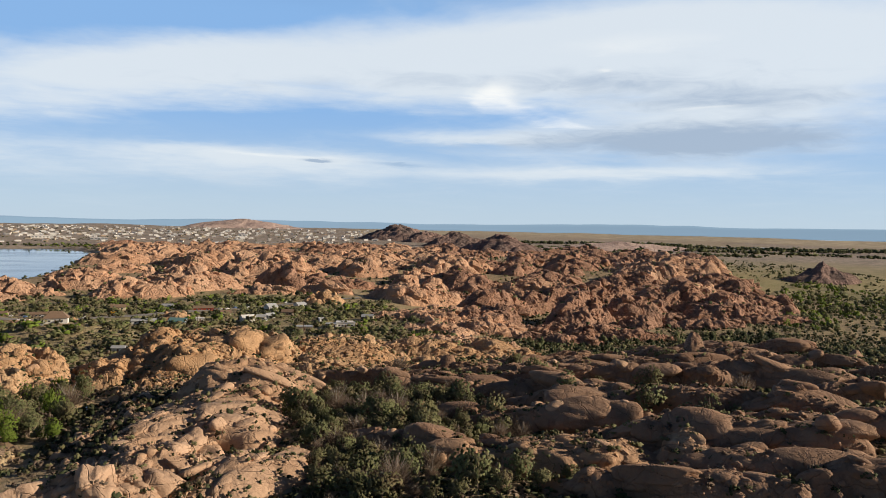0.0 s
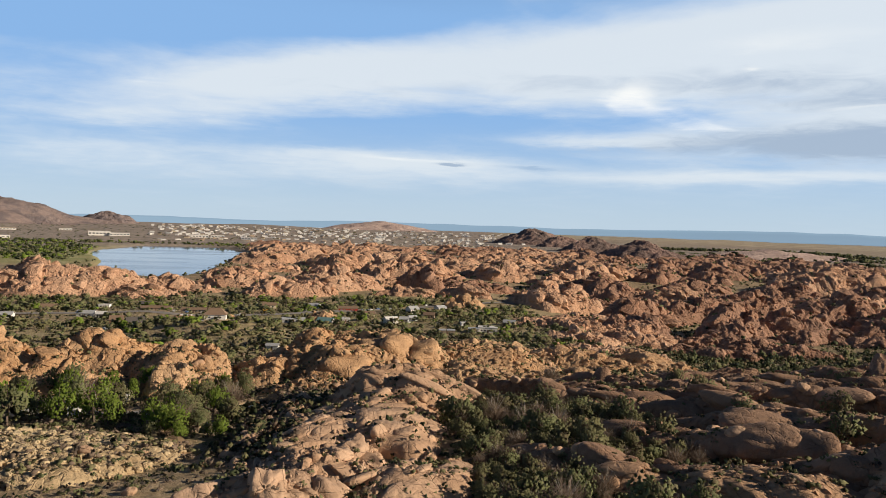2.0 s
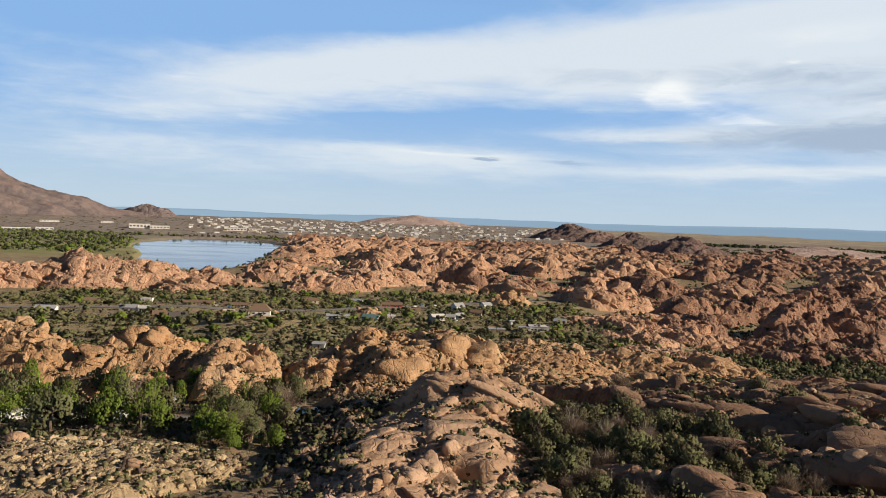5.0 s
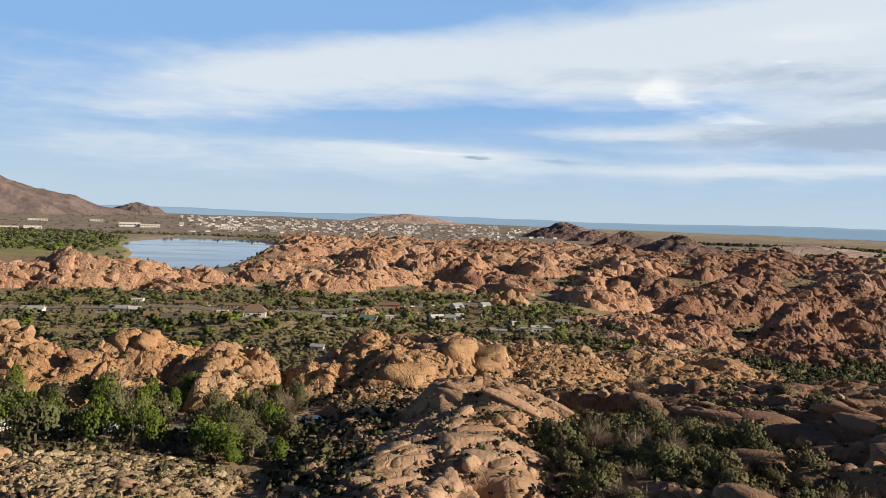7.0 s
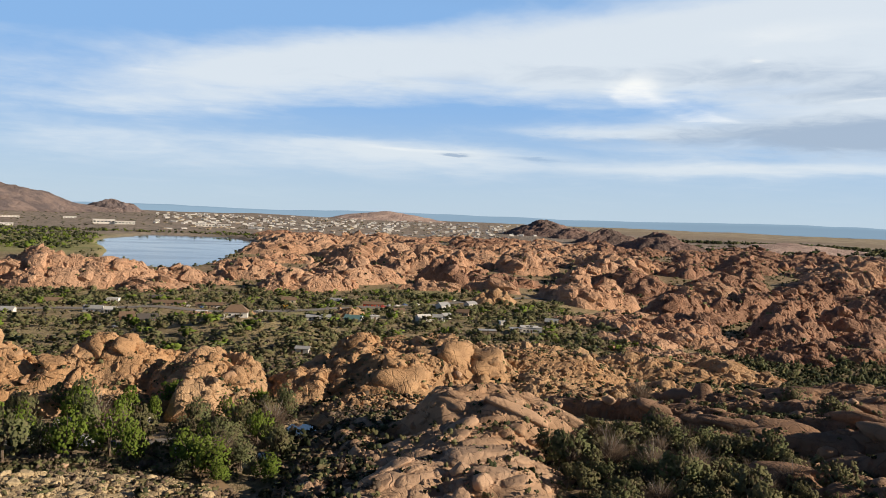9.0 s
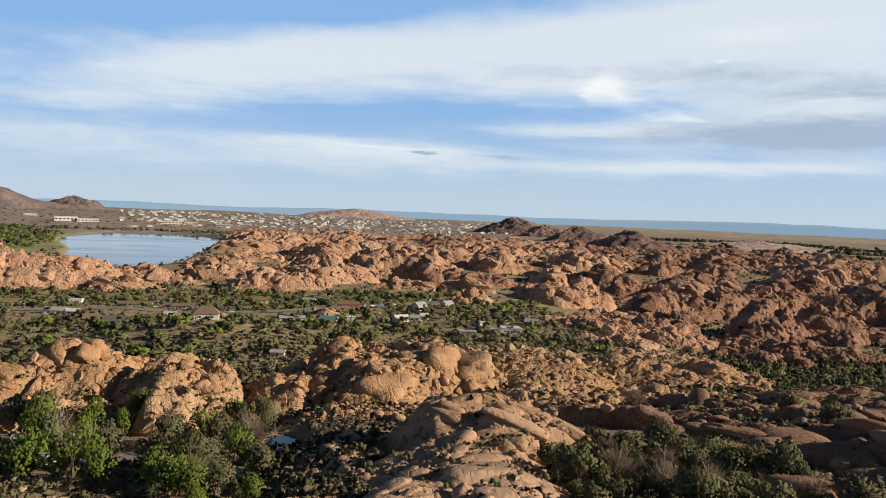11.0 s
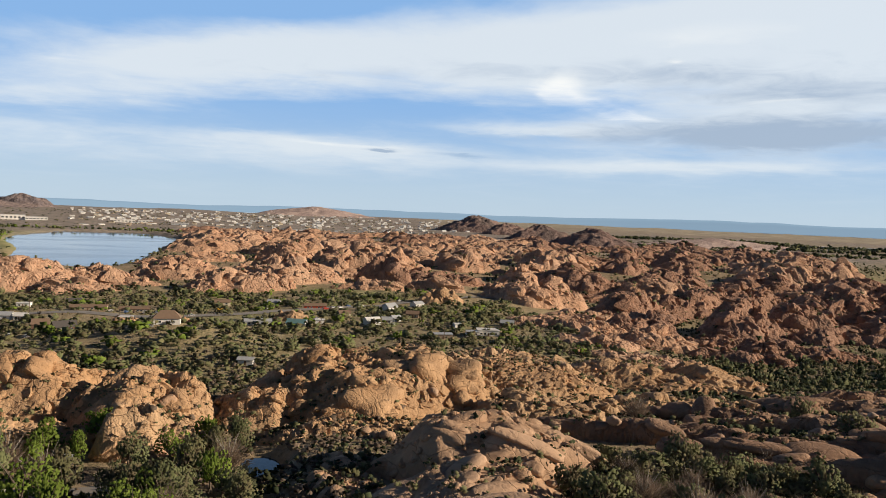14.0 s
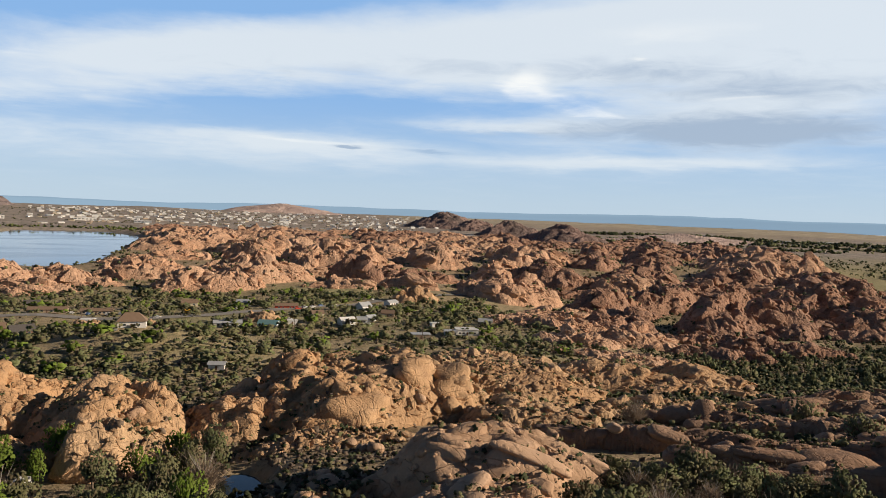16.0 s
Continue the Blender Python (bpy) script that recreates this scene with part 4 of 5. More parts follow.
def scatter(name, label, category, shapes, mats, x, y, z, r, h, seed):
    """Many small plants joined into one mesh. r: half widths, h: heights. mats go round by plant."""
    rs = np.random.RandomState(seed)
    vs, fs, ms, ns, base_i = [], [], [], [], 0
    pick = rs.randint(0, len(shapes), len(x))
    turn = rs.uniform(0, 6.28, len(x))
    mat_of = rs.randint(0, len(mats), len(x))
    for k, (v, f) in enumerate(shapes):
        i = np.nonzero(pick == k)[0]
        if not len(i):
            continue
        c, s = np.cos(turn[i])[:, None], np.sin(turn[i])[:, None]
        px = (v[None, :, 0] * c - v[None, :, 1] * s) * r[i][:, None] + x[i][:, None]
        py = (v[None, :, 0] * s + v[None, :, 1] * c) * r[i][:, None] + y[i][:, None]
        pz = v[None, :, 2] * (h[i] / v[:, 2].max())[:, None] + z[i][:, None]
        vs.append(np.stack([px, py, pz], 2).reshape(-1, 3))
        fs.append((f[None] + (np.arange(len(i)) * len(v))[:, None, None] + base_i).reshape(-1, f.shape[1]))
        ms.append(np.repeat(mat_of[i], len(f)))
        base_i += len(i) * len(v)
        if f.shape[1] == 3:
            q = outward(v)
            ns.append(np.stack([q[None, :, 0] * c - q[None, :, 1] * s, q[None, :, 0] * s + q[None, :, 1] * c, np.repeat(q[None, :, 2], len(i), 0)], 2).reshape(-1, 3))
    me = mesh_of(name, np.concatenate(vs), np.concatenate(fs), None)
    for m in mats:
        me.materials.append(m)
    me.polygons.foreach_set("material_index", np.concatenate(ms).astype(np.int32))
    if ns:
        me.normals_split_custom_set_from_vertices(np.concatenate(ns).tolist())
    return tagged(new(name, me), label, category, kind="stuff")


def sow(n, x0, x1, y0, y1, seed, rock=None, keep=None):
    """n random places; rock True or False keeps only those on rock or on soil."""
    rs = np.random.RandomState(seed)
    x, y = rs.uniform(x0, x1, n), rs.uniform(y0, y1, n)
    if keep is not None:
        m = keep(x, y) > rs.uniform(0, 1, n)
        x, y = x[m], y[m]
    z, on = land(x, y)
    m = np.ones(len(x), bool) if rock is None else on == rock
    m &= lake_shape(x, y) < 0.15
    m &= ((x + 18) / 8) ** 2 + ((y - 290) / 14) ** 2 > 1
    m &= ((x + 28) / 5) ** 2 + ((y - 254) / 10) ** 2 > 1
    return x[m], y[m], z[m], rs


def wood_mesh(rs, height, radius, limbs=6):
    """A tapered trunk with limbs."""
    bm = bmesh.new()

    def stick(a, b, r0, r1, n=6):
        a, b = Vector(a), Vector(b)
        q = (b - a).to_track_quat("Z", "Y")
        rings = []
        for p, r in ((a, r0), (b, r1)):
            rings.append([bm.verts.new(p + q @ Vector((r * math.cos(t), r * math.sin(t), 0))) for t in np.linspace(0, 6.283, n, endpoint=False)])
        for i in range(n):
            bm.faces.new((rings[0][i], rings[0][(i + 1) % n], rings[1][(i + 1) % n], rings[1][i]))

    fork = height * 0.35
    stick((0, 0, -0.3), (0.05 * height * rs.uniform(-1, 1), 0, fork), radius, radius * 0.7)
    for k in range(limbs):
        t = 6.283 * k / limbs + rs.uniform(-0.4, 0.4)
        out, up = height * rs.uniform(0.18, 0.36), height * rs.uniform(0.65, 0.95)
        elbow = (out * 0.5 * math.cos(t), out * 0.5 * math.sin(t), fork + (up - fork) * 0.45)
        stick((0, 0, fork * rs.uniform(0.75, 1.0)), elbow, radius * 0.55, radius * 0.32, 5)
        stick(elbow, (out * math.cos(t), out * math.sin(t), up), radius * 0.32, radius * 0.08, 4)
    me = bpy.data.meshes.new("trunk")
    bm.to_mesh(me)
    bm.free()
    return me


def part_mesh(name, me, mat, parent, label=""):
    ob = new(name, me)
    if mat and not me.materials:
        me.materials.append(mat)
    ob.parent = parent
    if label:
        tagged(ob, label)
    return ob


def tree(x, y, z, height, width, mat, bark, seed, label, category, group, count=420, leaf=0.13, lobes=9, bare=False):
    rs = np.random.RandomState(seed)
    root = tagged(new("tree", None), label, category, group)
    root.location = (x, y, z)
    root.empty_display_size = 0.5
    part_mesh("trunk", wood_mesh(rs, height, 0.03 * height, 9 if bare else 6), bark, root)
    v, f = twigs(rs, count, 1.3) if bare else crown(rs, count, leaf, lobes, 1.15)
    v = v * (width, width, height * (0.90 if not bare else 0.95) / v[:, 2].max()) + (0, 0, height * (0.10 if not bare else 0.05))
    me = mesh_of("crown", v, f, mat, bare)
    if not bare:
        me.normals_split_custom_set_from_vertices(outward(v).tolist())
    part_mesh("crown", me, None, root)
    return root


# cottonwoods and willows round the camp
KINDS = [("tree", LEAF_BRIGHT, BARK, "bright green cottonwood tree in fresh leaf"), ("tree", LEAF_VALLEY, BARK, "green broadleaf tree beside the camp"),
         ("tree", LEAF_OLIVE, BARK, "dull olive tree with thin leaves"), ("tree", BRUSH, PALE_BARK, "leafless grey-brown tree with bare twigs")]


def grove(places, weights, seed, group, h0, h1, wide, count=480, leaf=0.08):
    rs = np.random.RandomState(seed)
    first = {}
    for x, y, z in places:
        k = rs.choice(4, p=weights)
        variant = (k, rs.randint(0, 4))
        h = rs.uniform(h0, h1)
        if variant not in first:
            _, mat, bark, label = KINDS[k]
            first[variant] = tree(x, y, z, 10.0, 10.0 * wide, mat, bark, seed + 17 * k + variant[1], label, "tree", group,
                                  1100 if k == 3 else count, leaf, bare=k == 3)
            first[variant].scale = (1, 1, 1)
            continue
        g = h / 10.0
        copy_thing(first[variant], Matrix.LocRotScale((x, y, z), Euler((0, 0, rs.uniform(0, 6.28))), (g * rs.uniform(0.85, 1.2), g * rs.uniform(0.85, 1.2), g)))


def spaced(n, gap, *args, **kw):
    """Places that keep a distance from one another."""
    x, y, z, _ = sow(n, *args, **kw)
    out = []
    for p in zip(x, y, z):
        if all((p[0] - q[0]) ** 2 + (p[1] - q[1]) ** 2 > gap * gap for q in out):
            out.append(tuple(float(c) for c in p))
    return out


def open_camp(x, y):
    """Thick trees, but for the lanes between the pitches."""
    lane = np.exp(-((y - 272 - 0.05 * (x + 60)) / 4.0) ** 2) * (x < -40) + np.exp(-((x + 46) / 3.0) ** 2) * (y > 262)
    for cx, cy in ((-45, 254), (-74, 260), (-100, 257), (-84, 284), (-122, 286)):
        lane = lane + 1.4 * np.exp(-((x - cx) ** 2 + (y - cy) ** 2) / 7.0 ** 2)
    return 1 - np.clip(lane, 0, 0.97)


grove(spaced(420, 9.6, -175, -24, 250, 316, 61, rock=False, keep=open_camp), (0.50, 0.32, 0.08, 0.10), 3, "trees in the camp", 9, 14.5, 0.36)
grove(spaced(70, 5.0, -46, -22, 232, 262, 62, rock=False), (0.10, 0.35, 0.40, 0.15), 9, "trees by the pond", 5.0, 8.5, 0.40)
grove(spaced(900, 4.2, 45, 108, 150, 262, 63, rock=False), (0.0, 0.22, 0.50, 0.28), 21, "trees in the thicket", 4.0, 7.5, 0.46, 240, 0.105)
grove(spaced(60, 9, 95, 230, 150, 330, 64, rock=False), (0.0, 0.25, 0.65, 0.10), 33, "trees between the whalebacks", 3.0, 5.5, 0.46, 200, 0.105)

SH = np.random.RandomState(11)
BUSH_NEAR = [crown(SH, 12, 0.30, 5, 0.9) for _ in range(6)]
BUSH_BARE = [twigs(SH, 64, 0.8) for _ in range(4)]
TREE_MID = [crown(SH, 18, 0.30, 7, 1.0) for _ in range(8)]
BUSH_MID = [crown(SH, 6, 0.40, 4, 0.9) for _ in range(8)]
BUSH_LOW = [crown(SH, 3, 0.58, 3, 0.9) for _ in range(8)]
TREE_FAR = [crown(SH, 4, 0.55, 4, 1.0) for _ in range(8)]


def band(c, w, v):
    return np.exp(-((v - c) / w) ** 2)


def shrubs(label, mats, shapes, places, r0, r1, high, seed, name="scrub", category="shrubs", lift=0.0):
    x, y, z, rs = places
    r = rs.uniform(r0, r1, len(x)) * rs.uniform(0.7, 1.15, len(x))
    scatter(name, label, category, shapes, mats, x, y, z - 0.1 + lift, r, r * high * rs.uniform(0.8, 1.3, len(x)), seed)


def road_y(x):
    """The road across the valley."""
    x = np.asarray(x, float)
    return 684 + 0.82 * x + smooth(-20, -160, x) * (-0.62 * (x + 20))


patchy = lambda x, y: 0.25 + 0.75 * smooth(-0.25, 0.35, fbm(x / 30, y / 30, 71, 3))
shrubs("olive desert scrub on the stony slopes", [LEAF_OLIVE, LEAF_DARK], BUSH_NEAR, sow(2900, -180, 300, 140, 430, 71, False, patchy), 0.7, 1.7, 1.1, 1)
shrubs("grey-brown leafless brush on the stony slopes", [BRUSH], BUSH_BARE, sow(1900, -180, 300, 140, 430, 72, False, patchy), 0.7, 1.5, 1.0, 2, "brush")
shrubs("low bushes rooted in joints of the granite", [LEAF_OLIVE, LEAF_OLIVE, LEAF_DARK], BUSH_MID, sow(12000, -200, 300, 150, 480, 73, True, lambda x, y: patchy(x, y) * np.where((x < -22) & (y < 250), 0.1, 1.0)), 0.6, 1.5, 1.2, 3, lift=0.3)
shrubs("dense low brush in the hollows", [LEAF_OLIVE, BRUSH, LEAF_DARK], BUSH_LOW, sow(4500, -200, 330, 235, 430, 76, False), 0.5, 1.25, 1.1, 23)
shrubs("tangled brush in front of the camp", [LEAF_OLIVE, BRUSH, LEAF_VALLEY], BUSH_NEAR, sow(800, -175, -22, 236, 268, 75, None, open_camp), 0.8, 2.0, 1.2, 25, "brush")
shrubs("brush and cactus clumps on the gravel slope", [BRUSH, BRUSH, LEAF_OLIVE], BUSH_LOW, sow(1000, -170, -25, 172, 246, 74, True), 0.6, 1.5, 0.9, 24, "brush")
shrubs("brown and olive brush beside the dirt path", [LEAF_OLIVE, BRUSH, BRUSH, LEAF_VALLEY], BUSH_NEAR, sow(330, -60, 2, 150, 232, 67, None), 0.7, 1.7, 1.0, 29, "brush")
shrubs("brown and olive scrub between the cliffs and the village", [BRUSH, LEAF_OLIVE, LEAF_OLIVE, LEAF_VALLEY], BUSH_LOW, sow(3000, -230, 120, 372, 480, 66, False), 0.9, 2.1, 1.0, 30)
shrubs("dark brush on the shaded slope above the pond", [LEAF_DARK, LEAF_OLIVE, BRUSH], BUSH_MID, sow(440, -22, 8, 198, 282, 88, None, lambda x, y: smooth(10, -4, x - 0.08 * (y - 250))), 0.8, 2.1, 1.1, 33, "brush", lift=0.3)
shrubs("brown brush round the pond", [BRUSH, LEAF_OLIVE, BRUSH, LEAF_DARK], BUSH_LOW, sow(750, -48, 26, 268, 330, 65, None), 0.6, 1.5, 1.1, 31, "brush")
shrubs("dark scrub and small junipers between the whalebacks", [LEAF_DARK, LEAF_DARK, LEAF_OLIVE], BUSH_LOW, sow(5200, 100, 400, 130, 440, 64, False), 1.0, 2.4, 1.2, 32)
shrubs("brown and olive brush under the thicket", [BRUSH, LEAF_OLIVE, LEAF_DARK], BUSH_LOW, sow(2600, 30, 125, 140, 256, 69, False), 0.7, 1.6, 1.0, 27, "brush")
shrubs("small green trees filling the village", [LEAF_VALLEY, LEAF_VALLEY, LEAF_OLIVE, LEAF_OLIVE], [crown(SH, 9, 0.40, 5, 1.1) for _ in range(6)], sow(1700, -330, 200, 420, 830, 68, False, lambda x, y: 1 - 0.96 * smooth(-42, -30, y - road_y(x)) * smooth(14, 8, y - road_y(x))), 1.8, 4.2, 1.05, 28, "valley_trees", "trees")
shrubs("low olive bushes below the ridge", [LEAF_OLIVE, LEAF_DARK, BRUSH], BUSH_NEAR, sow(520, -20, 170, 118, 172, 70, None), 0.7, 1.7, 1.1, 26)
in_village = lambda x, y: (0.15 + 0.85 * smooth(-0.3, 0.15, fbm(x / 34, y / 34, 77, 3))) * (1 - 0.96 * smooth(-42, -30, y - road_y(x)) * smooth(14, 8, y - road_y(x)))


shrubs("green and olive trees of the valley village", [LEAF_VALLEY, LEAF_VALLEY, LEAF_VALLEY, LEAF_BRIGHT, LEAF_OLIVE, LEAF_OLIVE], TREE_MID, sow(2100, -300, 190, 435, 830, 81, False, in_village), 2.2, 5.0, 1.1, 4, "valley_trees", "trees")
shrubs("dark junipers and scrub in the dry valley", [LEAF_DARK, LEAF_OLIVE, LEAF_OLIVE, BRUSH, BRUSH], BUSH_MID, sow(3000, 130, 560, 320, 640, 82, False, patchy), 0.8, 1.9, 1.3, 5, "junipers", "trees")
shrubs("olive and brown scrub on the valley's edge", [LEAF_OLIVE, LEAF_OLIVE, LEAF_VALLEY, BRUSH], BUSH_LOW, sow(5500, -320, 330, 370, 660, 78, False, lambda x, y: patchy(x, y) * (1 - 0.9 * band(0, 8, y - road_y(x)))), 0.9, 1.9, 1.0, 21)
shrubs("dark scrub over the dry valley", [LEAF_OLIVE, LEAF_DARK, LEAF_DARK], TREE_FAR, sow(4600, 250, 900, 340, 900, 79, False), 1.4, 3.2, 1.1, 22)
shrubs("dark scrub crowding the shaded end of the dry valley", [LEAF_DARK, LEAF_DARK, LEAF_OLIVE], BUSH_MID, sow(3400, 215, 560, 210, 540, 80, False), 1.1, 2.6, 1.2, 34)
shrubs("dark tall trees along the wash", [LEAF_DARK, LEAF_VALLEY], TREE_MID, sow(260, 235, 480, 430, 560, 83, False), 2.2, 3.4, 1.9, 6, "wash_trees", "trees")
shrubs("bright green trees along a creek", [LEAF_BRIGHT, LEAF_VALLEY], TREE_MID, sow(900, 470, 1000, 560, 1150, 84, False, lambda x, y: smooth(41, 43, np.degrees(np.arctan2(x, y)))), 3.0, 5.5, 1.5, 7, "creek_trees", "trees")
shrubs("dark scrub between the distant domes", [LEAF_DARK, LEAF_VALLEY, LEAF_OLIVE], TREE_FAR, sow(9500, -420, 1200, 780, 2100, 85, False, lambda x, y: 0.3 + 0.7 * smooth(-0.2, 0.3, fbm(x / 80, y / 80, 86, 3))), 2.0, 4.2, 1.2, 8)
shrubs("dots of scrub on the distant domes", [LEAF_DARK, LEAF_OLIVE, LEAF_VALLEY], BUSH_LOW, sow(9000, -480, 1000, 560, 1700, 87, True, patchy), 1.4, 3.0, 1.1, 9, lift=0.8)
lakeside = lambda x, y: smooth(-16.5, -19.0, np.degrees(np.arctan2(x, y)) + 2.5 * fbm(x / 120, y / 120, 90, 2)) * 0.9 + band(2070, 40, y) * 0.8
shrubs("green trees along the lake shore", [LEAF_VALLEY, LEAF_BRIGHT, LEAF_DARK], TREE_FAR, sow(4200, -1150, -250, 1330, 2110, 89, False, lakeside), 3.0, 6.0, 1.1, 10, "shore_trees", "trees")
far_r = lambda x, y: np.hypot(x, y) + 110 * fbm(x / 300, y / 300, 92, 2)
shrubs("dark belts of trees across the far plain", [LEAF_DARK, LEAF_VALLEY], TREE_FAR, sow(16000, 500, 2500, 1700, 3400, 91, None, lambda x, y: (band(2480, 40, far_r(x, y)) + band(2900, 55, far_r(x, y)) + 0.5 * band(2150, 60, far_r(x, y))) * smooth(19, 23, np.degrees(np.arctan2(x, y)))), 6.0, 11.0, 1.0, 11, "tree_belts", "trees")
shrubs("dark scrub on the plain behind the lake", [LEAF_DARK, LEAF_OLIVE], TREE_FAR, sow(1500, -1900, 500, 2050, 3900, 93, None), 3.0, 6.0, 0.6, 12)


# ---- boulders ----
def boulder_mesh(seed):
    rs = np.random.RandomState(seed)
    bm = bmesh.new()
    bmesh.ops.create_icosphere(bm, subdivisions=3, radius=1.0)
    off = Vector(rs.uniform(-50, 50, 3))
    cuts = [(Vector(rs.normal(0, 1, 3)).normalized(), rs.uniform(0.55, 0.85)) for _ in range(5)]
    for v in bm.verts:
        p = v.co.copy()
        for nrm, d in cuts:
            over = p.dot(nrm) - d
            if over > 0:
                p -= nrm * over * 0.8
        p += v.co * 0.16 * noise.noise(v.co * 1.3 + off) + v.co * 0.05 * noise.noise(v.co * 4 + off)
        v.co = p
        v.co.z *= 0.8
    for f in bm.faces:
        f.smooth = True
    me = bpy.data.meshes.new("boulder")
    bm.to_mesh(me)
    bm.free()
    return me


BOULDERS = [boulder_mesh(200 + k) for k in range(10)]
for me in BOULDERS:
    me.materials.append(SLAB)


def boulder(x, y, r, seed, group="loose boulders", label="rounded pinkish granite boulder lying loose"):
    rs = np.random.RandomState(seed)
    z = float(land([x], [y])[0][0])
    ob = tagged(new("boulder", BOULDERS[seed % 10]), label, "boulder", group)
    ob.matrix_basis = Matrix.LocRotScale((x, y, z + r * 0.30), Euler((rs.uniform(-0.3, 0.3), rs.uniform(-0.3, 0.3), rs.uniform(0, 6.28))), (r * rs.uniform(0.85, 1.3), r * rs.uniform(0.85, 1.2), r * rs.uniform(0.8, 1.1)))
    return ob


for k, (x, y, r) in enumerate([(20, 228, 2.2), (-14, 227, 1.6), (-7, 203, 1.4), (117, 195, 2.6), (124, 187, 1.8), (115, 203, 2.4), (57, 201, 1.5), (-43, 262, 1.6), (-10, 225, 1.2)]):
    boulder(x, y, r, k, label="large rounded granite boulder perched on the ridge")
x, y, z, rs = sow(270, -120, 210, 160, 430, 99, None, lambda x, y: 0.35 + 0.65 * smooth(0, 0.3, fbm(x / 20, y / 20, 98, 2)))
for k in range(min(240, len(x))):
    boulder(float(x[k]), float(y[k]), float(rs.uniform(0.45, 1.0) ** 2 * 2.6), 20 + k)


# ---- built things ----
def part(name, bm, mat, parent, label=""):
    me = bpy.data.meshes.new(name)
    bmesh.ops.recalc_face_normals(bm, faces=bm.faces[:])
    bm.to_mesh(me)
    bm.free()
    me.materials.append(mat)
    ob = new(name, me)
    ob.parent = parent
    if label:
        tagged(ob, label)
    return ob


def box(x0, x1, y0, y1, z0, z1, bevel=0.0, bm=None):
    bm = bm or bmesh.new()
    made_now = bmesh.ops.create_cube(bm, size=1.0)["verts"]
    for v in made_now:
        v.co = Vector(((x0 + x1) / 2 + v.co.x * (x1 - x0), (y0 + y1) / 2 + v.co.y * (y1 - y0), (z0 + z1) / 2 + v.co.z * (z1 - z0)))
    if bevel:
        edges = list({e for v in made_now for e in v.link_edges})
        bmesh.ops.bevel(bm, geom=edges, offset=bevel, segments=2, affect="EDGES")
    return bm


def prism(rows, y0, y1):
    """A profile in x and z, drawn out from y0 to y1."""
    bm = bmesh.new()
    a = [bm.verts.new((x, y0, z)) for x, z in rows]
    b = [bm.verts.new((x, y1, z)) for x, z in rows]
    bm.faces.new(a)
    bm.faces.new(b[::-1])
    for i in range(len(rows)):
        j = (i + 1) % len(rows)
        bm.faces.new((a[i], b[i], b[j], a[j]))
    return bm


WHITE = painted("white_paint", (0.74, 0.72, 0.68))
CREAM = painted("cream_render", (0.62, 0.54, 0.40))
TANWALL = painted("tan_render", (0.42, 0.33, 0.24))
BROWN = painted("brown_boards", (0.20, 0.12, 0.08))
YELLOW = painted("yellow_paint", (0.70, 0.38, 0.04))
REDPAINT = painted("red_paint", (0.50, 0.06, 0.03))
SHINGLE = painted("brown_shingles", (0.23, 0.155, 0.105), 0.9)
GREYROOF = painted("grey_roof", (0.42, 0.43, 0.44), 0.6)
TEALROOF = painted("teal_metal_roof", (0.16, 0.29, 0.29), 0.5)
DARKROOF = painted("dark_roof", (0.10, 0.09, 0.085), 0.9)
ASPHALT = painted("asphalt", (0.27, 0.245, 0.215), 0.9)
DIRT = painted("dirt_track_soil", (0.40, 0.27, 0.16), 0.95)
TYRE = painted("tyre_rubber", (0.02, 0.02, 0.02), 0.9)
STEEL = painted("grey_steel", (0.35, 0.35, 0.36), 0.5, 0.6)
POLEWOOD = painted("pole_wood", (0.16, 0.12, 0.09), 0.9)
SILVER = painted("silver_paint", (0.45, 0.46, 0.48), 0.35, 0.3)
BLUEPAINT = painted("blue_paint", (0.08, 0.14, 0.28), 0.4)
BLACKPAINT = painted("black_paint", (0.03, 0.03, 0.035), 0.4)
GLASS, _, _g = material("window_glass", (0.03, 0.04, 0.05), 0.08, 0.0, 0.5)


def stand(ob, x, y, rot=0.0, lift=0.0):
    z = float(base(np.array([x]), np.array([y]))[0])
    ob.matrix_basis = pose(x, y, z + lift, 0, 0, rot)
    return ob


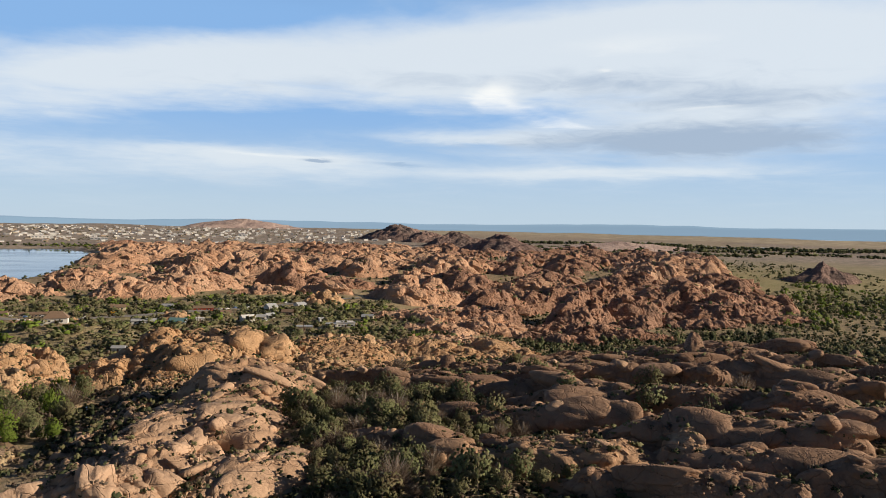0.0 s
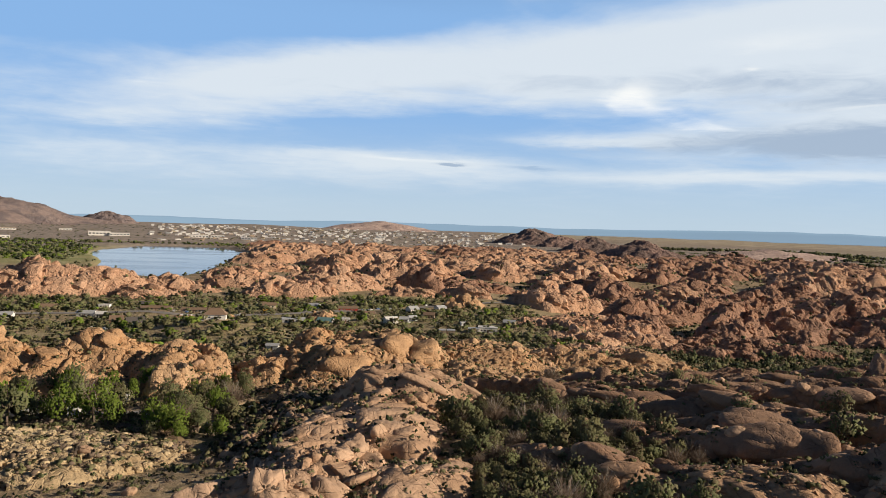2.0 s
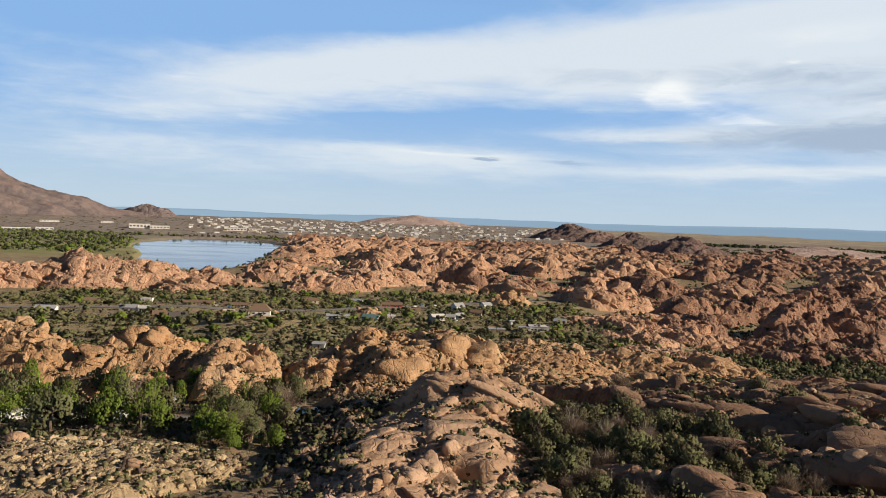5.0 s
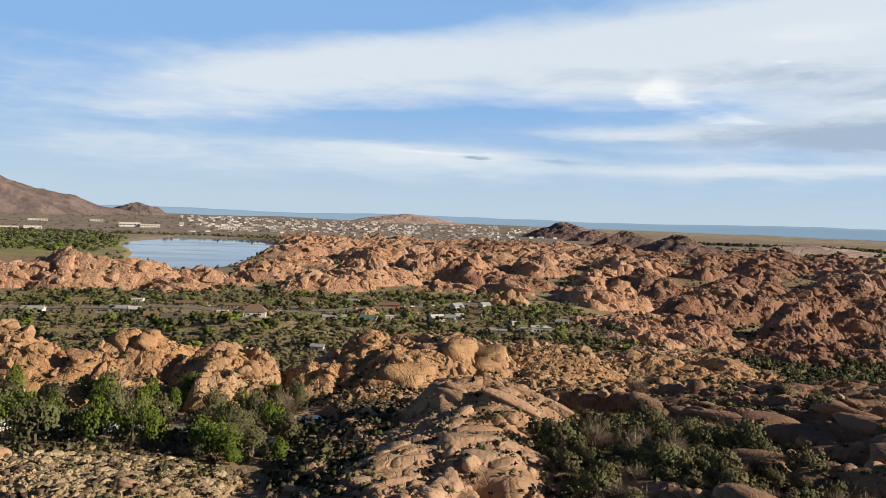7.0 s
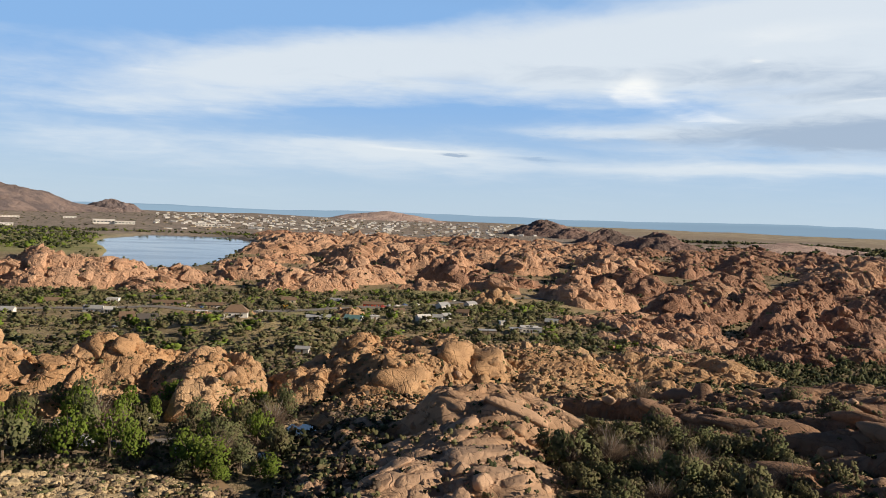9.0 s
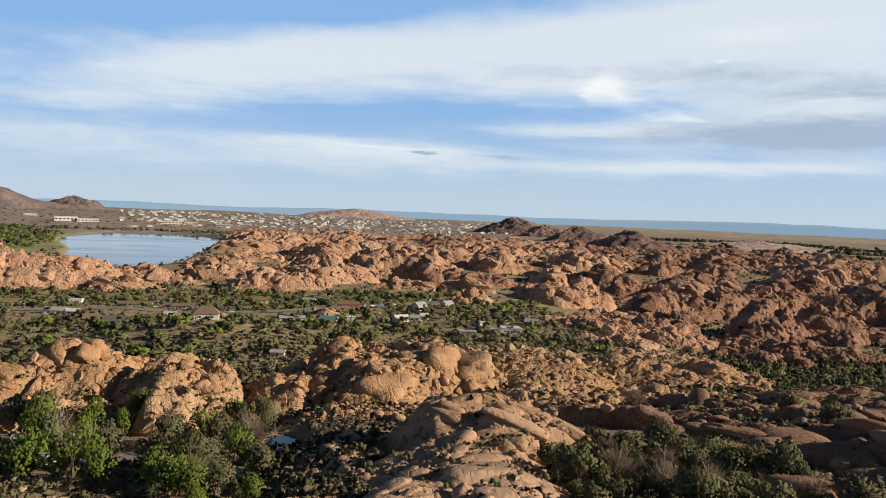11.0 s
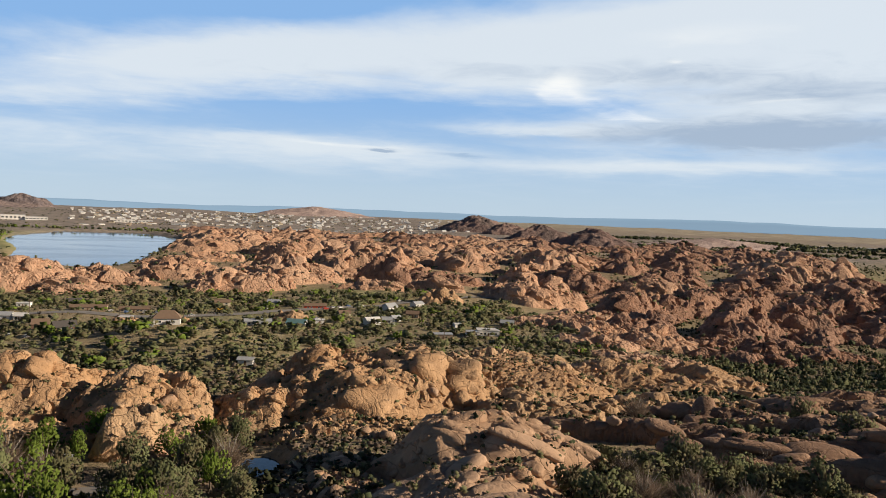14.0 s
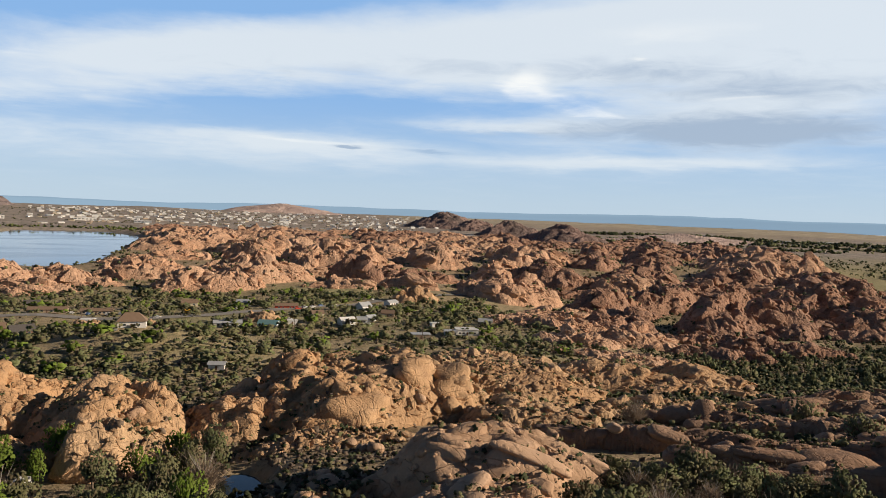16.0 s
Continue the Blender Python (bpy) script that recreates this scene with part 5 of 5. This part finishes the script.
def house(x, y, w, d, h, rot, wall, roof, label, kind="gable", rise=2.0, group="village houses", windows=3):
    root = tagged(new("house", None), label, "house", group)
    if kind == "gable":
        part("wall", prism([(-w / 2, -0.6), (w / 2, -0.6), (w / 2, h), (-w / 2, h)], -d / 2, d / 2), wall, root)
        gable = prism([(-d / 2, h + 0.003), (d / 2, h + 0.003), (0, h + rise - 0.15)], -w / 2, w / 2)
        gable.transform(Matrix.Rotation(radians(90), 4, "Z"))
        part("gable", gable, wall, root)
        r = prism([(-d / 2 - 0.5, h - 0.25), (0, h + rise - 0.05), (d / 2 + 0.5, h - 0.25), (d / 2 + 0.5, h - 0.05), (0, h + rise + 0.18), (-d / 2 - 0.5, h - 0.05)], -w / 2 - 0.5, w / 2 + 0.5)
        r.transform(Matrix.Rotation(radians(90), 4, "Z"))
        part("roof", r, roof, root)
    elif kind == "hip":
        part("wall", box(-w / 2, w / 2, -d / 2, d / 2, -0.6, h), wall, root)
        bm = bmesh.new()
        lo = [bm.verts.new((sx * (w / 2 + 0.7), sy * (d / 2 + 0.7), h + 0.01)) for sx, sy in ((-1, -1), (1, -1), (1, 1), (-1, 1))]
        hi = [bm.verts.new((sx * (w - d * 0.8) / 2, 0, h + rise)) for sx in (-1, 1)]
        for f in ((lo[0], lo[1], hi[1], hi[0]), (lo[2], lo[3], hi[0], hi[1]), (lo[1], lo[2], hi[1]), (lo[3], lo[0], hi[0]), lo[::-1]):
            bm.faces.new(f)
        part("roof", bm, roof, root)
    else:
        part("wall", box(-w / 2, w / 2, -d / 2, d / 2, -0.6, h), wall, root)
        part("roof", box(-w / 2 - 0.35, w / 2 + 0.35, -d / 2 - 0.35, d / 2 + 0.35, h + 0.004, h + 0.32, 0.05), roof, root)
    step = w / (windows + 1)
    for i in range(windows):
        c = -w / 2 + step * (i + 1)
        if i == windows // 2:
            part("door", box(c - 0.5, c + 0.5, -d / 2 - 0.06, -d / 2 - 0.004, 0, 2.05), BROWN, root)
        else:
            frame_ob = part("window", box(c - 0.8, c + 0.8, -d / 2 - 0.07, -d / 2 - 0.004, 0.9, 2.15), WHITE, root)
            part("pane", box(c - 0.7, c + 0.7, -d / 2 - 0.09, -d / 2 - 0.074, 1.0, 2.05), GLASS, frame_ob)
    return stand(root, x, y, rot)


def wheel(parent, x, y, r=0.34, wide=0.22):
    bm = bmesh.new()
    bmesh.ops.create_cone(bm, cap_ends=True, segments=14, radius1=r, radius2=r, depth=wide, matrix=Matrix.Translation((x, y, r)) @ Matrix.Rotation(radians(90), 4, "X"))
    w = part("wheel", bm, TYRE, parent)
    bm = bmesh.new()
    bmesh.ops.create_cone(bm, cap_ends=True, segments=10, radius1=r * 0.6, radius2=r * 0.6, depth=wide + 0.03, matrix=Matrix.Translation((x, y, r)) @ Matrix.Rotation(radians(90), 4, "X"))
    part("rim", bm, STEEL, w)


def car(paint, label, pickup=False, group="parked cars"):
    root = tagged(new("car", None), label, "car", group)
    low = [(-2.3, 0.35), (2.3, 0.35), (2.35, 0.75), (2.2, 0.95), (1.15, 1.02), (-2.2, 1.05), (-2.35, 0.8)]
    part("body", prism(low, -0.9, 0.9), paint, root)
    top = [(1.0, 1.03), (0.35, 1.66), (-0.7, 1.68), (-0.95, 1.06)] if pickup else [(1.05, 1.03), (0.4, 1.62), (-1.75, 1.66), (-2.15, 1.06)]
    part("cabin", prism(top, -0.74, 0.74), paint, root)
    part("windscreen", prism([(1.07, 1.06), (0.46, 1.60), (0.43, 1.60), (1.03, 1.06)], -0.66, 0.66), GLASS, root)
    for side in (-1, 1):
        g = [(0.85, 1.1), (0.35, 1.55), (-0.62, 1.57), (-0.8, 1.1)] if pickup else [(0.85, 1.1), (0.38, 1.54), (-1.65, 1.57), (-1.95, 1.1)]
        part("side_window", prism(g, min(side * 0.735, side * 0.755), max(side * 0.735, side * 0.755)), GLASS, root)
    part("bumper", box(2.3, 2.42, -0.85, 0.85, 0.38, 0.6, 0.03), STEEL, root)
    for sx in (-1.45, 1.45):
        for sy in (-0.82, 0.82):
            wheel(root, sx, sy)
    return root


def trailer(label, long=8.0, stripe=TANWALL, group="camp trailers"):
    root = tagged(new("camper_trailer", None), label, "trailer", group)
    h = 3.1
    part("body", prism([(-long / 2, 0.55), (long / 2 - 0.5, 0.55), (long / 2, 1.4), (long / 2 - 0.5, h), (-long / 2 + 0.2, h), (-long / 2, h - 0.3)], -1.25, 1.25), WHITE, root)
    for side in (-1, 1):
        part("stripe", box(-long / 2 + 0.3, long / 2 - 0.5, min(side * 1.255, side * 1.27), max(side * 1.255, side * 1.27), 1.0, 1.25), stripe, root)
        for c in (-long * 0.28, long * 0.02, long * 0.28):
            part("window", box(c - 0.5, c + 0.5, min(side * 1.255, side * 1.28), max(side * 1.255, side * 1.28), 1.55, 2.3), GLASS, root)
    part("roof_unit", box(-0.5, 0.5, -0.4, 0.4, h + 0.004, h + 0.3, 0.05), GREYROOF, root)
    part("hitch", box(long / 2 - 0.3, long / 2 + 1.1, -0.08, 0.08, 0.5, 0.62), STEEL, root)
    for sx in (-0.6, 0.5):
        for sy in (-1.1, 1.1):
            wheel(root, sx, sy, 0.36)
    return root


def pole(x, y, h, rot):
    root = tagged(new("utility_pole", None), "weathered wooden utility pole with a crossarm", "utility pole", "utility poles")
    bm = bmesh.new()
    bmesh.ops.create_cone(bm, cap_ends=True, segments=8, radius1=0.22, radius2=0.14, depth=h + 1, matrix=Matrix.Translation((0, 0, (h - 1) / 2)))
    part("post", bm, POLEWOOD, root)
    part("crossarm", box(-1.2, 1.2, 0.15, 0.30, h - 0.9, h - 0.7), POLEWOOD, root)
    for c in (-1.05, 0.0, 1.05):
        bm = bmesh.new()
        bmesh.ops.create_cone(bm, cap_ends=True, segments=6, radius1=0.06, radius2=0.04, depth=0.2, matrix=Matrix.Translation((c, 0.22, h - 0.6)))
        part("insulator", bm, STEEL, root)
    return stand(root, x, y, rot)


def wire(a, b, sag=1.2):
    cu = bpy.data.curves.new("power_line", "CURVE")
    cu.dimensions, cu.bevel_depth, cu.bevel_resolution = "3D", 0.035, 1
    sp = cu.splines.new("POLY")
    sp.points.add(12)
    for i, t in enumerate(np.linspace(0, 1, 13)):
        p = Vector(a).lerp(Vector(b), t)
        sp.points[i].co = (p.x, p.y, p.z - sag * 4 * t * (1 - t), 1)
    cu.materials.append(BLACKPAINT)
    tagged(new("power_line", cu), "thin dark power line slung between poles", "cable", "power lines")


def pole_line(places, h=10.0):
    tops = []
    for i, (x, y) in enumerate(places):
        q = places[min(i + 1, len(places) - 1)] if i + 1 < len(places) else places[i - 1]
        rot = math.degrees(math.atan2(q[1] - y, q[0] - x)) + 90
        ob = pole(x, y, h, rot)
        tops.append(ob.matrix_basis @ Vector((0, 0.22, h - 0.5)))
    for a, b in zip(tops, tops[1:]):
        wire(a, b)


def strip(name, rows, width, mat, label, lift=0.12, step=3.0):
    """A road that follows the ground."""
    p = [Vector((*r, 0)) for r in rows]
    line = []
    for a, b in zip(p, p[1:]):
        n = max(2, int((b - a).length / step))
        line += [a.lerp(b, i / n) for i in range(n)]
    line.append(p[-1])
    v = []
    for i, c in enumerate(line):
        way = (line[min(i + 1, len(line) - 1)] - line[max(i - 1, 0)]).normalized()
        side = Vector((-way.y, way.x, 0)) * width / 2
        v += [c + side * t for t in (-1, -0.3, 0.3, 1)]
    v = np.array([tuple(q) for q in v])
    v[:, 2] = base(v[:, 0], v[:, 1]) + lift
    lowest = v[:, 2].reshape(-1, 4)
    v[:, 2] = np.repeat(lowest.mean(1), 4) + lift * 0.5
    me = mesh_of(name, v, sheet(len(line), 4), mat)
    return tagged(new(name, me), label, "road", kind="structure")


xs = np.linspace(-300, 260, 60)
strip("road", [(float(x), float(road_y(x))) for x in xs], 11.0, ASPHALT, "grey asphalt road through the valley", 0.35)
strip("road_camp", [(-170, 268), (-110, 270), (-60, 272), (-46, 274), (-44, 262)], 5.0, ASPHALT, "narrow camp lane of worn asphalt", 0.25)
strip("road_track", [(-40, 200), (-34, 209), (-29, 218), (-31, 227), (-37, 237), (-42, 252)], 4.0, DIRT, "curving dirt track through brush", 0.30, 1.5)

# the village
house(-76, 534, 14, 9, 3.2, 4, WHITE, SHINGLE, "white house with a steep brown roof on a knoll", "hip", 4.2)
house(116, 563, 14, 9, 3.6, -8, WHITE, WHITE, "white flat-roofed house with low wings", "flat", windows=5)
house(105, 560, 8, 7, 2.8, -8, WHITE, GREYROOF, "small white flat-roofed annexe", "flat")
house(84, 551, 11, 7, 2.7, -5, TANWALL, GREYROOF, "open shed with a pale grey roof", "flat", windows=1)
house(-29, 601, 17, 7, 2.8, 3, WHITE, GREYROOF, "long white building with a pale roof", "gable", 1.2, windows=5)
house(-4, 592, 12, 8, 2.8, -20, WHITE, TEALROOF, "white house with a teal metal roof", "gable", 2.2)
house(11, 604, 6, 5, 2.6, 0, WHITE, WHITE, "small white cabin among trees", "flat", windows=1)
house(46, 604, 10, 7, 3.2, 20, WHITE, WHITE, "white house with a white roof", "gable", 1.8)
house(57, 610, 7, 6, 2.8, -10, WHITE, GREYROOF, "small white house among trees", "gable", 1.6)
house(69, 682, 9, 8, 4.2, 30, WHITE, GREYROOF, "tall white house beside the road", "gable", 2.6)
house(136, 810, 20, 9, 3.0, -4, YELLOW, SHINGLE, "yellow-fronted low building with a brown roof", "flat", windows=5)
house(12, 703, 17, 8, 3.0, 2, REDPAINT, SHINGLE, "low roadside shop with a red front", "gable", 1.6, windows=5)
house(-30, 458, 7, 4, 2.6, -12, WHITE, GREYROOF, "small white hut below the knoll", "gable", 1.0, windows=1)
house(-146, 662, 24, 7, 2.6, 2, TANWALL, SHINGLE, "long low motel wing with a brown roof", "gable", 1.4, windows=7)
house(-116, 664, 20, 7, 2.6, 2, TANWALL, SHINGLE, "long low motel wing with a brown roof", "gable", 1.4, windows=7)
house(-137, 566, 12, 9, 2.8, 25, BROWN, DARKROOF, "brown boarded house with a dark roof", "gable", 3.0)
house(-152, 575, 9, 8, 2.8, 10, BROWN, SHINGLE, "brown boarded house with a dark roof", "gable", 2.6)
house(-194, 684, 9, 6, 2.8, 0, WHITE, WHITE, "small white house among trees", "flat")
house(-186, 615, 13, 7, 3.0, -6, WHITE, GREYROOF, "white house with a pale grey roof", "gable", 1.8)
house(-174, 612, 7, 6, 2.8, -6, WHITE, WHITE, "small white house among trees", "gable", 1.6)
house(-240, 600, 14, 8, 2.8, 6, WHITE, GREYROOF, "white house with a pale grey roof", "gable", 1.8)
house(30, 640, 8, 6, 2.8, 12, CREAM, SHINGLE, "cream cottage with a brown roof", "gable", 2.0)
house(80, 640, 9, 6, 2.8, -15, TANWALL, SHINGLE, "tan cottage among trees", "gable", 2.0)
house(64, 618, 7, 5, 2.7, 30, WHITE, GREYROOF, "small white house among trees", "gable", 1.6)
house(-112, 612, 8, 5, 2.6, 0, WHITE, WHITE, "small white mobile home", "flat")
house(140, 600, 9, 6, 2.7, -20, TANWALL, GREYROOF, "tan cottage among trees", "gable", 1.8)
house(102, 590, 5, 4, 2.5, 10, WHITE, WHITE, "small white shed among trees", "flat", windows=1)
house(-60, 720, 12, 7, 2.8, 5, CREAM, SHINGLE, "cream cottage with a brown roof", "gable", 2.0)
house(100, 735, 10, 7, 2.8, 36, WHITE, GREYROOF, "small white house among trees", "gable", 1.8)
house(-20, 740, 10, 7, 2.8, -10, WHITE, GREYROOF, "small white house among trees", "gable", 1.8)
house(-230, 660, 12, 8, 2.8, 12, TANWALL, SHINGLE, "tan cottage among trees", "gable", 2.0)
house(-170, 720, 10, 7, 2.8, 12, TANWALL, DARKROOF, "tan cottage among trees", "gable", 2.0)

PAINTS = [(WHITE, "white"), (SILVER, "silver"), (BLUEPAINT, "dark blue"), (REDPAINT, "red"), (BLACKPAINT, "black")]
CARS = [car(m, f"{c} car parked on bare ground", k == 0) for k, (m, c) in enumerate(PAINTS)]
SPOTS = [(-46, 272, 84, 0), (32, 702, 40, 0), (-25, 694, 30, 0), (26, 700, 38, 1), (52, 733, 40, 0), (40, 722, 40, 2), (20, 690, 20, 3), (60, 600, 70, 0), (44, 596, 10, 1), (108, 552, 0, 4),
         (-74, 634, 0, 0), (-84, 524, 10, 1), (-130, 655, 80, 0), (-120, 655, 80, 2), (-108, 656, 80, 0), (-100, 657, 80, 1), (-70, 270, 5, 4), (-92, 273, 12, 1), (-118, 276, 0, 0), (-125, 300, 30, 0),
         (90, 770, 40, 0), (-160, 547, 20, 0), (-150, 543, 60, 1), (10, 620, 30, 0), (-5, 580, 60, 4)]
for i, (x, y, rot, k) in enumerate(SPOTS):
    ob = CARS[k] if all(j[3] != k for j in SPOTS[:i]) else copy_thing(CARS[k], Matrix())
    stand(ob, x, y, rot, 0.35 if abs(y - float(road_y(x))) < 6 else 0.22 if 262 < y < 280 else 0.05)
RIGS = [trailer("white camper trailer under the trees"), trailer("short white camper trailer with an awning rail", 6.0, BLUEPAINT)]
for i, (x, y, rot) in enumerate([(-47, 262, 70), (-74, 268, 20), (-105, 266, 60), (-88, 290, 10), (-121, 293, 80), (-125, 320, 20), (-67, 293, 80), (-80, 296, 0), (-109, 264, 100), (-140, 285, 30), (-150, 268, 0)]):
    k = i % 2
    stand(RIGS[k] if i < 2 else copy_thing(RIGS[k], Matrix()), x, y, rot, 0.0)
bus = tagged(new("box_truck", None), "orange-yellow box truck parked by the road", "truck")
part("cargo_box", box(-3.5, 1.8, -1.2, 1.2, 0.7, 3.2, 0.05), YELLOW, bus)
part("cab", prism([(1.85, 0.6), (4.0, 0.6), (4.0, 1.5), (3.2, 1.7), (2.9, 2.5), (1.85, 2.5)], -1.1, 1.1), YELLOW, bus)
part("windscreen", prism([(3.24, 1.74), (2.98, 2.44), (2.94, 2.44), (3.2, 1.74)], -0.95, 0.95), GLASS, bus)
for sx in (-2.2, 3.0):
    for sy in (-1.0, 1.0):
        wheel(bus, sx, sy, 0.45, 0.3)
stand(bus, -56, 664, 10)

pole_line([(-178, 642), (-120, 634), (-72, 572), (10, 566), (82, 538)])
pole_line([(150, 505), (228, 492), (310, 480)])
pole_line([(-140, 690), (-40, 664), (28, 716), (95, 772)])


# ---- the far town ----
def far_block(x, y, w, d, h, rot, wall, roof, label, group):
    root = tagged(new("building", None), label, "building", group)
    part("wall", box(-w / 2, w / 2, -d / 2, d / 2, -4, h), wall, root)
    part("roof", box(-w / 2 - 0.6, w / 2 + 0.6, -d / 2 - 0.6, d / 2 + 0.6, h + 0.01, h + 0.8), roof, root)
    n = max(2, int(w / 9))
    for i in range(n if w > 24 else 0):
        c = -w / 2 + w * (i + 0.5) / n
        part("window", box(c - w / n * 0.3, c + w / n * 0.3, -d / 2 - 0.2, -d / 2 - 0.01, h * 0.4, h * 0.7), GLASS, root)
    return stand(root, x, y, rot)


for b, d, w, dep, h, wall, roof, label in [
        (-17.2, 2600, 62, 30, 13, WHITE, WHITE, "large white flat-roofed school building"), (-15.9, 2590, 58, 30, 9, WHITE, WHITE, "long low white wing of a school"),
        (-10.7, 2560, 60, 24, 8, WHITE, WHITE, "white flat-roofed commercial building"), (-9.4, 2590, 40, 20, 6, WHITE, WHITE, "white flat-roofed commercial building"),
        (-7.2, 2480, 48, 26, 5, GREYROOF, WHITE, "low building with a bright white roof"), (-24.9, 2350, 90, 30, 6, WHITE, WHITE, "long white warehouse behind trees"),
        (-23.0, 2380, 44, 24, 6, WHITE, WHITE, "white warehouse behind trees"), (-22.8, 3000, 60, 24, 6, WHITE, TANWALL, "long pale building on the plain"),
        (-19.3, 2950, 40, 20, 5, WHITE, WHITE, "long pale building on the plain"), (31.5, 3000, 90, 24, 6, WHITE, WHITE, "long white sheds beyond the trees"),
        (33.5, 3050, 70, 24, 6, WHITE, GREYROOF, "long white sheds beyond the trees"), (36.2, 2960, 110, 24, 6, WHITE, WHITE, "long white sheds beyond the trees"),
        (28.4, 2550, 50, 20, 6, WHITE, WHITE, "white farm building on the plain"), (39.5, 3000, 80, 24, 6, WHITE, WHITE, "long white sheds beyond the trees")]:
    far_block(*at_bearing(b, d), w, dep, h, -b, wall, roof, label, "large far buildings")
rs = np.random.RandomState(19)
for i in range(280):
    b, d = rs.uniform(-13.5, 11.0), 2350 + 1900 * rs.uniform() ** 1.4
    m, c = [(WHITE, "white"), (WHITE, "white"), (CREAM, "cream"), (TANWALL, "tan")][rs.randint(4)]
    far_block(*at_bearing(b, d), rs.uniform(8, 15), rs.uniform(7, 10), rs.uniform(2.8, 4.6), -b + rs.uniform(-20, 20), m, [WHITE, GREYROOF, SHINGLE][rs.randint(3)], f"far {c} house of the town on the plain", "far town houses")


def far_houses(count, seed):
    """The many small houses at the far edge of the town, too small to tell apart."""
    rs = np.random.RandomState(seed)
    b, d = np.radians(rs.uniform(-14, 13, count)), 2700 + 1600 * rs.uniform(0, 1, count) ** 1.2
    x, y = d * np.sin(b), d * np.cos(b)
    z = base(x, y)
    w, e, h, turn = rs.uniform(4, 8, count), rs.uniform(3.5, 5, count), rs.uniform(2.8, 4.4, count), rs.uniform(-0.4, 0.4, count)
    vs = []
    for sx, sy, up in ((-1, -1, 0), (1, -1, 0), (1, 1, 0), (-1, 1, 0), (-1, -1, 1), (1, -1, 1), (1, 1, 1), (-1, 1, 1), (-1, 0, 1.5), (1, 0, 1.5)):
        px, py = sx * w, sy * e
        vs.append(np.stack([x + px * np.cos(turn) - py * np.sin(turn), y + px * np.sin(turn) + py * np.cos(turn), z + np.where(up > 0, h * up, -3)], 1))
    v = np.stack(vs, 1).reshape(-1, 3)
    f = np.array([(0, 1, 5, 4), (1, 2, 6, 5), (2, 3, 7, 6), (3, 0, 4, 7), (4, 5, 9, 8), (6, 7, 8, 9)])
    me = mesh_of("far_houses", v, (f[None] + 10 * np.arange(count)[:, None, None]).reshape(-1, 4), WHITE, True)
    tagged(new("far_houses", me), "scattered small white houses on the distant plain", "houses", kind="stuff")


far_houses(320, 23)
